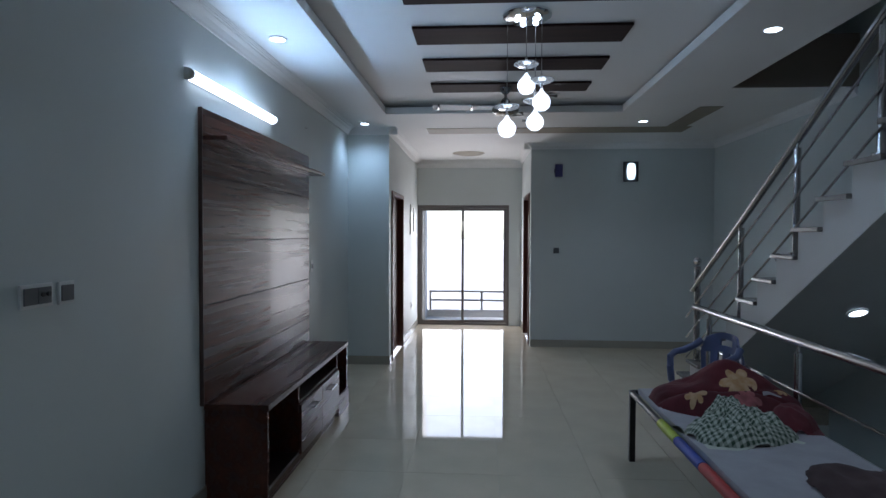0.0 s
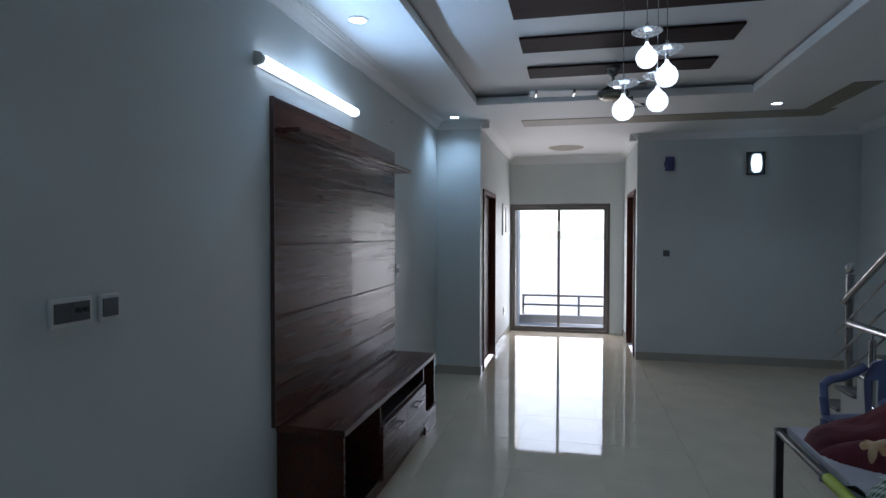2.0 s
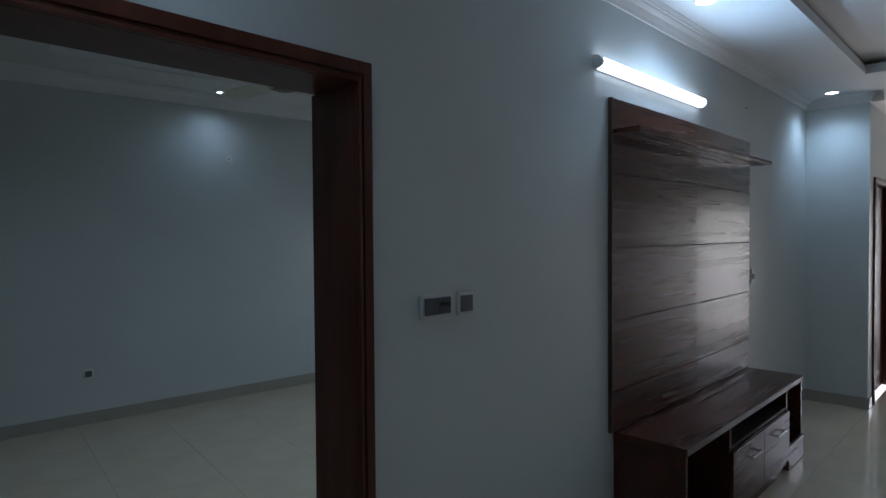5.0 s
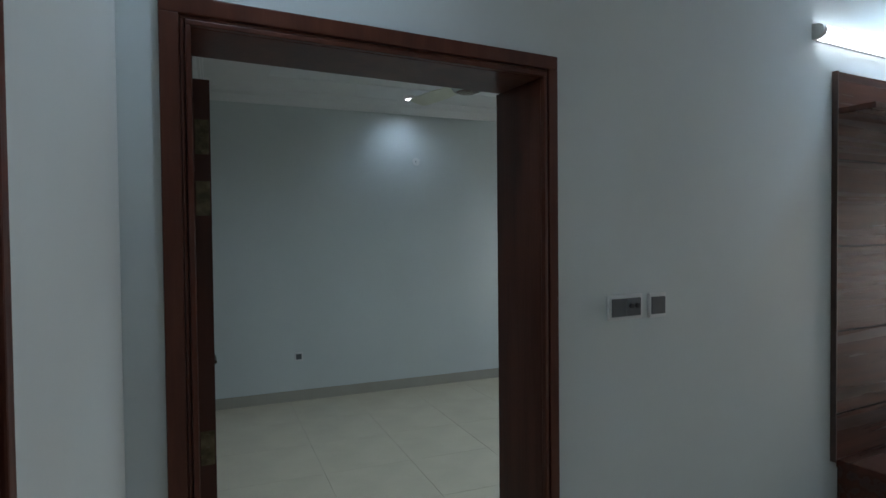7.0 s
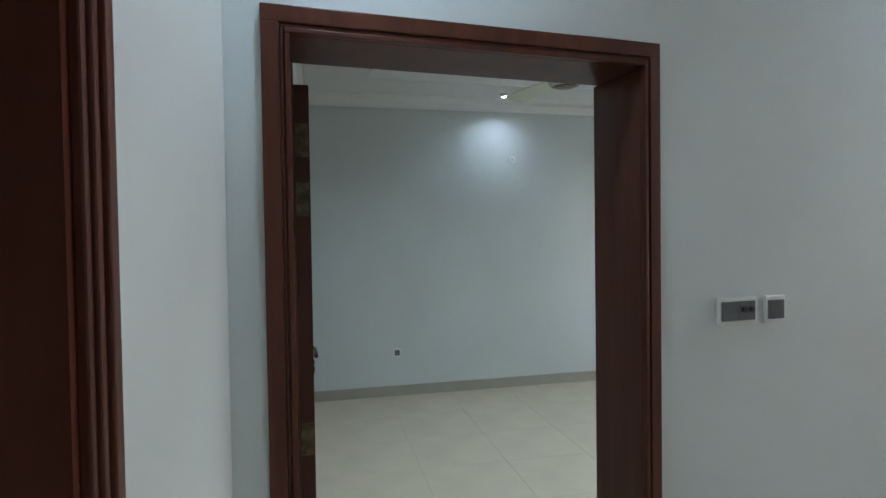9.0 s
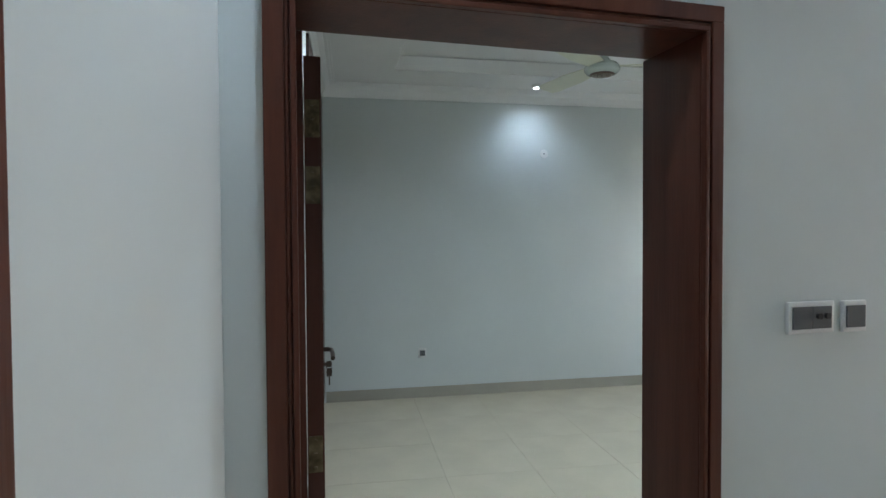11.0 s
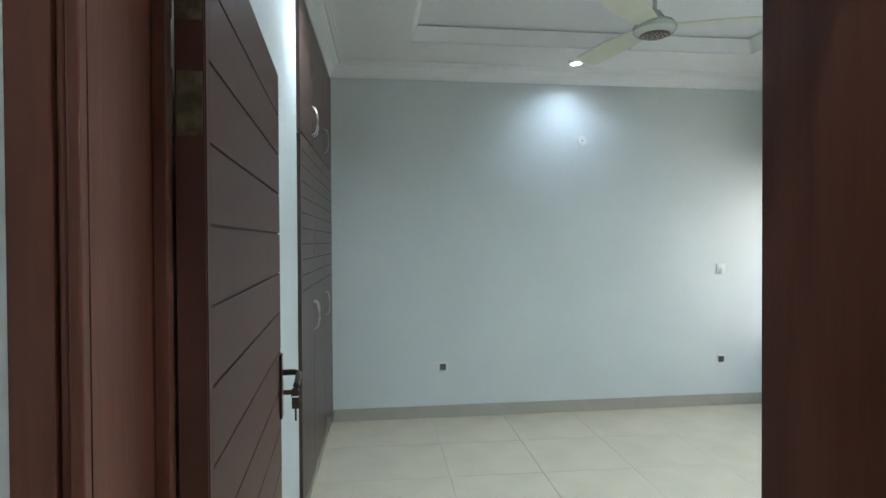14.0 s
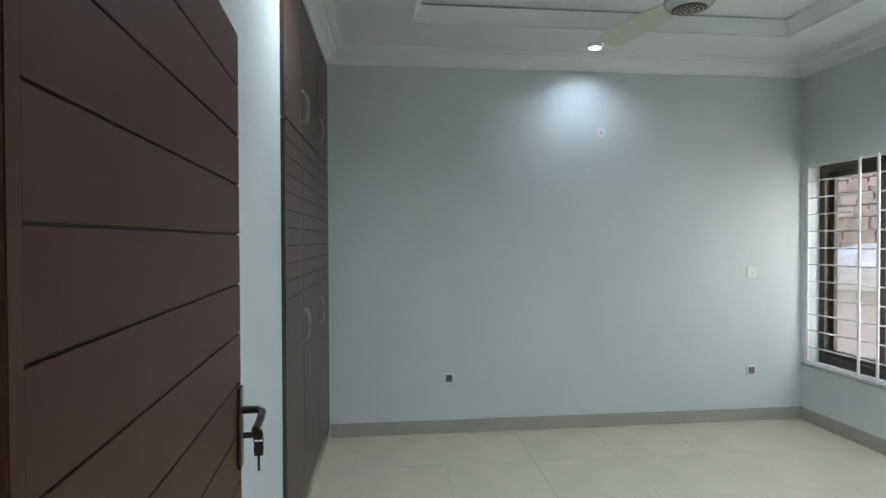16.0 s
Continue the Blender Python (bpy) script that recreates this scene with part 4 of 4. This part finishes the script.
for k, (a, b, dy) in enumerate(((GX0 + 0.046, MX + 0.022, 0.03), (MX - 0.022, GX1 - 0.046, 0.075))):
    sash = part("sash", boxes((a, a + 0.042, GY + dy, GY + dy + 0.03, 0.036, GT - 0.056), (b - 0.042, b, GY + dy, GY + dy + 0.03, 0.036, GT - 0.056), (a + 0.042, b - 0.042, GY + dy, GY + dy + 0.03, 0.036, 0.085), (a + 0.042, b - 0.042, GY + dy, GY + dy + 0.03, GT - 0.095, GT - 0.056)), ALU_GREY, gd, "bronze aluminium sliding sash")
    g = part("pane", boxes((a + 0.04, b - 0.04, GY + dy + 0.012, GY + dy + 0.018, 0.08, GT - 0.09)), GLASS, sash, "clear glass pane")
    g.visible_shadow = False
part("pull", boxes((MX - 0.012, MX + 0.012, GY + 0.012, GY + 0.03, 1.62, 1.78), bevel=0.003), WHITE_METAL, gd)
structure("balcony", boxes((-1.6, 1.6, GY + 0.2, 11.45, -0.2, -0.03), (-1.6, 1.6, 11.28, 11.45, -0.03, 0.107), (-1.3, -0.83, 10.9, 11.28, -0.03, 3.4)), PLASTER, "pale plastered balcony with a low parapet", "balcony")
br = thing("balcony_railing", "low grey metal railing on the balcony parapet", "railing")
for z in (0.455, 0.285):
    part("rail", rods(((-0.80, 11.36, z), (1.6, 11.36, z), 0.02), seg=12), ALU_GREY, br, "", smooth=True)
for x in (-0.775, 0.215, 1.2):
    part("post", rods(((x, 11.36, 0.107), (x, 11.36, 0.455), 0.022), seg=12), ALU_GREY, br, "", smooth=True)

# ---- ground and yard outside ----
ground = bmesh.new()
bmesh.ops.create_grid(ground, x_segments=2, y_segments=2, size=600, matrix=Matrix.Translation((0, 0, -3.4)))
structure("ground", ground, GROUND, "dry bare ground round the house", "ground")
# neighbouring wall outside the bedroom window
# Its upper part and cross wall are unseen, added to block sun and sky.
yard = structure("yard_wall", boxes((-12.5, -2.8, 7.6, 7.8, -3.4, 0.95), (-12.5, -2.8, 7.62, 7.8, 0.95, 7.0), (-11.2, -11.0, 5.6, 7.59, -3.4, 7.0)), PLASTER, "plastered yard wall topped with rough stone", "wall")
yard.matrix_world = WIN_TURN
rng = random.Random(5)
stone_shapes = []
for k in range(6):
    bm = boxes((-0.5, 0.5, -0.05, 0.05, -0.5, 0.5))
    bmesh.ops.subdivide_edges(bm, edges=bm.edges, cuts=1)
    for v in bm.verts:
        v.co.x += rng.uniform(-0.05, 0.05)
        v.co.z += rng.uniform(-0.07, 0.07)
        v.co.y += rng.uniform(-0.025, 0.02)
    stone_shapes.append(mesh_of("stone", bm, STONE))
z = 0.97
while z < 3.3:
    h = rng.uniform(0.13, 0.18)
    x = -10.5 + rng.uniform(0, 0.2)
    while x < -5.0:
        w = rng.uniform(0.18, 0.34)
        ob = new("stone", rng.choice(stone_shapes))
        ob.parent = yard
        ob.location, ob.scale = (x + w / 2, 7.605 + rng.uniform(-0.015, 0.01), z + h / 2), (w * 0.95, 1.0, h * 0.92)
        x += w
    z += h


def cloth(name, bm_size, res, lift, seed, material, parent, label="", folds=1.0):
    """A crumpled heap of cloth: a gridded dome with folds."""
    sx, sy = bm_size
    bm = bmesh.new()
    uvl = bm.loops.layers.uv.new("UVMap")
    grid = []
    for j in range(res + 1):
        row = []
        for i in range(res + 1):
            u, v = i / res * 2 - 1, j / res * 2 - 1
            r = min(1.0, math.hypot(u, v) * 0.97)
            ang = math.atan2(v, u)
            dome = (1 - r ** 3.2)
            wob = 1 + 0.16 * noise.noise(Vector((math.cos(ang) * 1.3, math.sin(ang) * 1.3, seed)))
            p = Vector((u * sx * wob, v * sy * wob, 0))
            fold = noise.noise(Vector((p.x * 7, p.y * 7, seed * 3.1))) * 0.45 - abs(noise.noise(Vector((p.x * 9 + 2, p.y * 6 + p.x * 4, seed)))) * 0.75 + abs(noise.noise(Vector((p.x * 24, p.y * 30, seed + 5)))) * 0.25
            row.append(bm.verts.new((p.x, p.y, max(0.0, lift * dome * (1 + 0.75 * fold) + (folds - 1) * dome * (0.05 * abs(noise.noise(Vector((p.x * 13 + p.y * 5, p.y * 15 - p.x * 6, seed)))) + 0.02 * abs(noise.noise(Vector((p.x * 30, p.y * 26, seed + 2)))) - 0.022)) + (0.012 if r < 0.98 else 0))))
        grid.append(row)
    for j in range(res):
        for i in range(res):
            f = bm.faces.new((grid[j][i], grid[j][i + 1], grid[j + 1][i + 1], grid[j + 1][i]))
            for loop, (a, b) in zip(f.loops, ((i, j), (i + 1, j), (i + 1, j + 1), (i, j + 1))):
                loop[uvl].uv = (a / res, b / res)
    base = [grid[0][i] for i in range(res + 1)] + [grid[j][res] for j in range(1, res + 1)] + [grid[res][i] for i in range(res - 1, -1, -1)] + [grid[j][0] for j in range(res - 1, 0, -1)]
    bm.faces.new(list(reversed(base)))
    return part(name, bm, material, parent, label, smooth=True)


tarp = thing("tarpaulin", "crumpled white plastic tarpaulin slung over the wall", "tarpaulin", WIN_TURN @ pose(-7.5, 7.52, 1.14, 84, 0, -6))
cloth("sheet", (1.3, 0.30), 36, 0.12, 4.0, TARP, tarp)

# ---- bed, blanket and chair ----
bed = thing("steel_bed", "folding steel bed with wrapped side rails and white sheet", "bed")
BX0, BX1, BY0, BY1, BZ = 1.235, 2.02, 2.28, 4.235, 0.485
part("mattress", boxes((BX0 + 0.03, BX1 - 0.03, BY0 + 0.02, BY1 - 0.03, BZ - 0.02, BZ + 0.025), bevel=0.018), SHEET, bed, "thin mattress under a white sheet", smooth=True)
for x in (BX0, BX1):
    for y in (BY1 - 0.02, BY0 + 0.02):
        part("leg", boxes((x - 0.02, x + 0.02, y - 0.02, y + 0.02, 0.0, BZ), bevel=0.004), BEDSTEEL, bed)
for y in (BY0, BY1):
    part("end_rail", rods(((BX0, y - 0.02, BZ - 0.012), (BX1, y - 0.02, BZ - 0.012), 0.02)), BEDSTEEL, bed, "", smooth=True)
for x in (BX0, BX1):
    part("side_rail", rods(((x, BY0, BZ - 0.018), (x, BY1, BZ - 0.018), 0.02)), BEDSTEEL, bed, "", smooth=True)
for y0, y1, m in ((3.30, 3.58, YELLOWGREEN), (2.95, 3.29, BLUEWRAP), (2.40, 2.94, REDWRAP)):
    part("rail_wrap", rods(((BX0, y0, BZ - 0.018), (BX0, y1, BZ - 0.018), 0.026), seg=14), m, bed, "bright coloured rail wrap", smooth=True)
bl = thing("maroon_blanket", "crumpled maroon fleece blanket with printed flowers on the bed", "blanket", pose(1.69, 3.86, BZ + 0.024))


def blanket_height(x, y):
    """Heap with its peak behind the middle and a long roll along the front."""
    ang = math.atan2(y / 0.34, x / 0.42)
    r = math.hypot(x / 0.42, y / 0.34) * (1 + 0.10 * noise.noise(Vector((math.cos(ang) * 1.4, math.sin(ang) * 1.4, 2.0))))
    edge = max(0.0, 1 - r ** 5) ** 0.45
    peak = 0.165 * math.exp(-((x - 0.05) / 0.17) ** 2 - ((y - 0.08) / 0.17) ** 2) + 0.045 * math.exp(-((x - 0.24) / 0.12) ** 2 - ((y - 0.05) / 0.2) ** 2)
    roll = 0.045 * math.exp(-((y + 0.23 + 0.10 * x) / 0.055) ** 2) * (1 if x < 0.05 else math.exp(-((x - 0.05) / 0.12) ** 2))
    crease = 0.048 * math.exp(-((y + 0.15 + 0.22 * x) / 0.022) ** 2) + 0.022 * math.exp(-((y + 0.10 - 0.35 * (x - 0.2)) / 0.018) ** 2) * (1 if x > 0.12 else 0.3) + 0.014 * math.exp(-((y - 0.02 - 0.6 * (x - 0.1)) / 0.03) ** 2)
    soft = 0.022 * noise.noise(Vector((x * 6, y * 7, 1.0))) + 0.012 * abs(noise.noise(Vector((x * 9 + y * 6, y * 11 - x * 4, 3.0)))) + 0.006 * noise.noise(Vector((x * 17, y * 17, 4.0)))
    return max(0.0, edge * (0.095 + peak + roll - crease + soft))


def draped(name, shape, steps, rings, radius, x, y, material, parent, label):
    """A patch lying on the blanket, its outline given by a function of the angle."""
    bm = bmesh.new()
    rows = []
    for k in range(rings + 1):
        row = []
        for i in range(steps):
            a = 2 * math.pi * i / steps
            r = radius * shape(a) * max(k / rings, 0.02)
            px, py = x + r * math.cos(a), y + r * math.sin(a)
            row.append(bm.verts.new((px, py, blanket_height(px, py) + (0.0035 if k < rings else 0.001))))
        rows.append(row)
    bm.faces.new(rows[0])
    for k in range(rings):
        for i in range(steps):
            j = (i + 1) % steps
            bm.faces.new((rows[k][i], rows[k + 1][i], rows[k + 1][j], rows[k][j]))
    bmesh.ops.recalc_face_normals(bm, faces=bm.faces)
    return part(name, bm, material, parent, label, smooth=True)


fleece = bmesh.new()
NB = 64
rows = [[fleece.verts.new((x, y, blanket_height(x, y))) for x in [0.46 * (2 * i / NB - 1) for i in range(NB + 1)]] for y in [0.38 * (2 * j / NB - 1) for j in range(NB + 1)]]
for j in range(NB):
    for i in range(NB):
        q = (rows[j][i], rows[j][i + 1], rows[j + 1][i + 1], rows[j + 1][i])
        if max(v.co.z for v in q) > 0.0:
            fleece.faces.new(q)
bmesh.ops.delete(fleece, geom=[v for v in fleece.verts if not v.link_faces], context="VERTS")
part("fleece", fleece, MAROON, bl, smooth=True)


def petals(a):
    return 0.45 + 0.50 * abs(math.cos(3 * a + 0.4)) ** 0.7 + 0.10 * math.sin(2 * a + 1.0)


draped("printed_flower", petals, 60, 8, 0.105, 0.055, -0.085, FLOWER, bl, "ochre printed flower")
draped("printed_flower", petals, 60, 6, 0.062, -0.235, -0.205, FLOWER, bl, "ochre printed flower")
draped("printed_flower", petals, 60, 6, 0.075, 0.03, -0.275, PINKFLOWER, bl, "faded pink printed flower")
draped("printed_flower", petals, 60, 6, 0.045, 0.30, -0.10, FLOWER, bl, "small ochre printed flower")
draped("care_label", lambda a: 1 / max(abs(math.cos(a)), abs(math.sin(a)) * 8), 48, 5, 0.055, 0.22, -0.16, SHEET, bl, "thin pale woven label")
cl = thing("check_cloth", "rumpled green and white checked cotton cloth on the bed", "cloth", pose(1.54, 3.28, BZ + 0.024, 0, 0, 12))
cloth("cotton", (0.28, 0.19), 56, 0.11, 7.7, CHECK, cl, folds=2.2)
cloth("bunched_end", (0.17, 0.14), 40, 0.135, 5.2, CHECK, cl, folds=2.2).location = (0.06, 0.13, 0.0)
fo = thing("folded_blanket", "dark red folded fleece at the bed edge", "blanket", pose(1.93, 3.52, BZ + 0.024, 0, 0, -15))
cloth("fleece", (0.12, 0.20), 24, 0.08, 3.3, MAROON, fo)
bg = thing("brown_shawl", "dark brown cloth lying on the bed", "cloth", pose(1.78, 2.62, BZ + 0.024))
cloth("fabric", (0.22, 0.25), 24, 0.05, 9.1, BAG, bg)

chair = thing("plastic_chair", "blue moulded plastic armchair between bed and stair rail", "chair", pose(1.87, 4.60, 0, 0, 0, -74))
part("seat", boxes((-0.21, 0.21, -0.17, 0.17, 0.405, 0.432), bevel=0.01), CHAIR_BLUE, chair, "", smooth=True)
part("seat_apron", boxes((-0.20, 0.20, -0.165, -0.148, 0.35, 0.404), bevel=0.004), CHAIR_BLUE, chair)
for x, y in ((-0.20, -0.155), (0.20, -0.155), (-0.19, 0.15), (0.19, 0.15)):
    part("leg", boxes((x - 0.024, x + 0.024, y - 0.016, y + 0.016, 0.0, 0.404), bevel=0.006), CHAIR_BLUE, chair, "", smooth=True)


def back_shell(u, v):
    """Point of the curved backrest: u across, v upwards."""
    half = 0.215 + 0.02 * v - 0.07 * max(0.0, v - 0.7) * abs(u) / 0.3
    return (u * half, 0.145 + 0.035 * v - 0.060 * u * u * (0.4 + 0.6 * v), 0.432 + (0.385 - 0.06 * u * u) * v)


shell = bmesh.new()
NU, NV = 28, 16
rows = [[shell.verts.new(back_shell(2 * i / NU - 1, j / NV)) for i in range(NU + 1)] for j in range(NV + 1)]
for j in range(NV):
    for i in range(NU):
        lower = 1 <= j < 10 and i % 7 in (2, 3, 4) and 1 < i < NU - 2
        grip = 12 <= j < 14 and 10 <= i < 18
        if not (lower or grip):
            shell.faces.new((rows[j][i], rows[j][i + 1], rows[j + 1][i + 1], rows[j + 1][i]))
bmesh.ops.delete(shell, geom=[v for v in shell.verts if not v.link_faces], context="VERTS")
bmesh.ops.solidify(shell, geom=shell.faces[:], thickness=0.016)
bmesh.ops.recalc_face_normals(shell, faces=shell.faces)
part("backrest", shell, CHAIR_BLUE, chair, "wide moulded blue backrest with slots", smooth=True)
for s in (-1, 1):
    arm = tube([(s * 0.210, 0.12, 0.735), (s * 0.235, 0.07, 0.690), (s * 0.24, -0.02, 0.655), (s * 0.235, -0.10, 0.645), (s * 0.228, -0.145, 0.615), (s * 0.215, -0.155, 0.54), (s * 0.205, -0.15, 0.43)], 0.026, 12)
    part("arm", arm, CHAIR_BLUE, chair, "", smooth=True)

# ---- wardrobe ----
ward = thing("wardrobe", "built-in dark brown wardrobe with grooved doors", "wardrobe", pose(W0.x, W0.y, 0, 0, 0, math.degrees(math.atan2(WU.y, WU.x))))
# local: x along the wall, -y out into the room
WTOP, WGAP, WBOT = 2.815, 2.05, 0.085
part("carcass", boxes((0.0, 1.765, 0.004, 0.49, 0.0, WTOP)), WENGE_IN, ward, "carcass coloured dark as gap shade")
part("plinth", boxes((0.0, 1.765, -0.008, 0.0035, 0.0, WBOT - 0.004)), SKIRT, ward, "beige tile plinth")
for x0, x1, hs in ((0.003, 0.527, 1), (0.533, 1.167, -1), (1.173, 1.762, -1)):
    low = part("door", boxes((x0, x1, -0.018, 0.0035, WBOT, WGAP - 0.012), bevel=0.002), CLOSETWOOD, ward, "dark brown grooved lower door")
    for k in range(10):
        zz = 1.96 - 0.082 * k
        # Dark strips laid on the door face as the shade of shallow grooves.
        part("groove_shade", boxes((x0 + 0.05, x1 - 0.05, -0.0192, -0.0182, zz - 0.0025, zz + 0.0025)), GROOVE, low)
    up = part("upper_door", boxes((x0, x1, -0.018, 0.0035, WGAP + 0.004, WTOP - 0.03), bevel=0.002), CLOSETWOOD, ward, "dark brown upper door")
    hx = x1 - 0.03 if hs > 0 else x0 + 0.03
    for d, zc in ((low, 1.04), (up, 2.20)):
        part("handle", tube([(hx, -0.018, zc - 0.085), (hx, -0.040, zc - 0.075), (hx, -0.050, zc - 0.03), (hx, -0.050, zc + 0.03), (hx, -0.040, zc + 0.075), (hx, -0.018, zc + 0.085)], 0.0038, 8), NICKEL, d, "brushed metal bow handle", smooth=True)

# ---- bedroom window ----
win = thing("window_1", "bronze sliding window behind a white steel grille", "window", WIN_TURN, kind="structure")
FY = NY + 0.13
part("window_frame", boxes((WX0, WX0 + 0.055, FY, FY + 0.08, WZ0, WZ1), (WX1 - 0.055, WX1, FY, FY + 0.08, WZ0, WZ1), (WX0 + 0.055, WX1 - 0.055, FY, FY + 0.08, WZ0, WZ0 + 0.06), (WX0 + 0.055, WX1 - 0.055, FY, FY + 0.08, WZ1 - 0.06, WZ1)), ALU, win, "dark bronze aluminium frame")
XM = -4.90
for a, b, dy in ((WX0 + 0.056, XM + 0.03, 0.045), (XM - 0.03, WX1 - 0.056, 0.01)):
    sash = part("sash", boxes((a, a + 0.045, FY + dy, FY + dy + 0.03, WZ0 + 0.061, WZ1 - 0.061), (b - 0.045, b, FY + dy, FY + dy + 0.03, WZ0 + 0.061, WZ1 - 0.061), (a + 0.045, b - 0.045, FY + dy, FY + dy + 0.03, WZ0 + 0.061, WZ0 + 0.11), (a + 0.045, b - 0.045, FY + dy, FY + dy + 0.03, WZ1 - 0.11, WZ1 - 0.061)), ALU, win)
    g = part("pane", boxes((a + 0.04, b - 0.04, FY + dy + 0.012, FY + dy + 0.017, WZ0 + 0.1, WZ1 - 0.1)), GLASS, sash, "clear glass pane")
    g.visible_shadow = False
part("window_sill", boxes((WX0 - 0.02, WX1 + 0.02, NY - 0.022, NY + 0.129, WZ0 - 0.024, WZ0 - 0.001), bevel=0.004), SKIRT, win, "cream tile sill")
grille = thing("window_grille", "white painted steel window grille", "grille", WIN_TURN)
GYY = NY + 0.018
for r in ((WX0 + 0.001, WX0 + 0.021, WZ0 + 0.001, WZ1 - 0.001), (WX1 - 0.021, WX1 - 0.001, WZ0 + 0.001, WZ1 - 0.001), (WX0 + 0.0215, WX1 - 0.0215, WZ0 + 0.001, WZ0 + 0.021), (WX0 + 0.0215, WX1 - 0.0215, WZ1 - 0.021, WZ1 - 0.001)):
    part("rim", boxes((r[0], r[1], GYY - 0.01, GYY + 0.01, r[2], r[3])), WHITE_METAL, grille)
for k in range(1, 12):
    z = WZ0 + (WZ1 - WZ0) * k / 12
    part("bar", rods(((WX0 + 0.015, GYY, z), (WX1 - 0.015, GYY, z), 0.0065), seg=8), WHITE_METAL, grille, "", smooth=True)
for x in (-4.965, -4.80, -4.55, -4.30):
    part("upright", boxes((x - 0.009, x + 0.009, GYY - 0.018, GYY - 0.0066, WZ0 + 0.001, WZ1 - 0.001)), WHITE_METAL, grille)


# ---- floor tiles ----
def lay_tiles(parent, areas, size, ox, oy, m=None, gap=0.002, limit=None):
    shared = {}
    for x0, x1, y0, y1 in areas:
        for i in range(math.floor((x0 - ox) / size), math.ceil((x1 - ox) / size)):
            for j in range(math.floor((y0 - oy) / size), math.ceil((y1 - oy) / size)):
                a, b = max(x0, ox + i * size) + gap / 2, min(x1, ox + (i + 1) * size) - gap / 2
                c, d = max(y0, oy + j * size) + gap / 2, min(y1, oy + (j + 1) * size) - gap / 2
                if b - a < 0.004 or d - c < 0.004:
                    continue
                place = (m or Matrix()) @ pose((a + b) / 2, (c + d) / 2, 0)
                if limit is not None:
                    reach = [(place @ Vector((sx * (b - a) / 2, sy * (d - c) / 2, 0))).x for sx in (-1, 1) for sy in (-1, 1)]
                    if min(reach) > limit - 0.02:
                        continue
                    if max(reach) > limit:
                        w, h = b - a, d - c
                        bm = boxes((-w / 2, w / 2, -h / 2, h / 2, -0.0035, 0.0))
                        bmesh.ops.transform(bm, matrix=place, verts=bm.verts)
                        got = bmesh.ops.bisect_plane(bm, geom=bm.verts[:] + bm.edges[:] + bm.faces[:], plane_co=(limit, 0, 0), plane_no=(1, 0, 0), clear_outer=True)
                        bmesh.ops.holes_fill(bm, edges=bm.edges)
                        part("tile", bm, TILE, parent)
                        continue
                key = (round(b - a, 3), round(d - c, 3))
                if key not in shared:
                    w, h = key
                    shared[key] = mesh_of("tile", boxes((-w / 2, w / 2, -h / 2, h / 2, -0.0035, 0.0)), TILE)
                ob = new("tile", shared[key])
                ob.parent = parent
                ob.matrix_local = place


lay_tiles(floor_hall, FLOOR_AREAS, 0.6, -0.285, 5.11)
turned = pose(-3.58, 2.62, 0, 0, 0, -5.6)
lay_tiles(floor_bedroom, [(-2.35, 2.60, -2.05, 2.75)], 0.6, -0.02, -0.27, turned, limit=BX + 0.03)
lay_tiles(floor_bedroom, [(BX + 0.031, LW - 0.002, D0, D1)], 0.6, -1.70, D0 - 0.1)
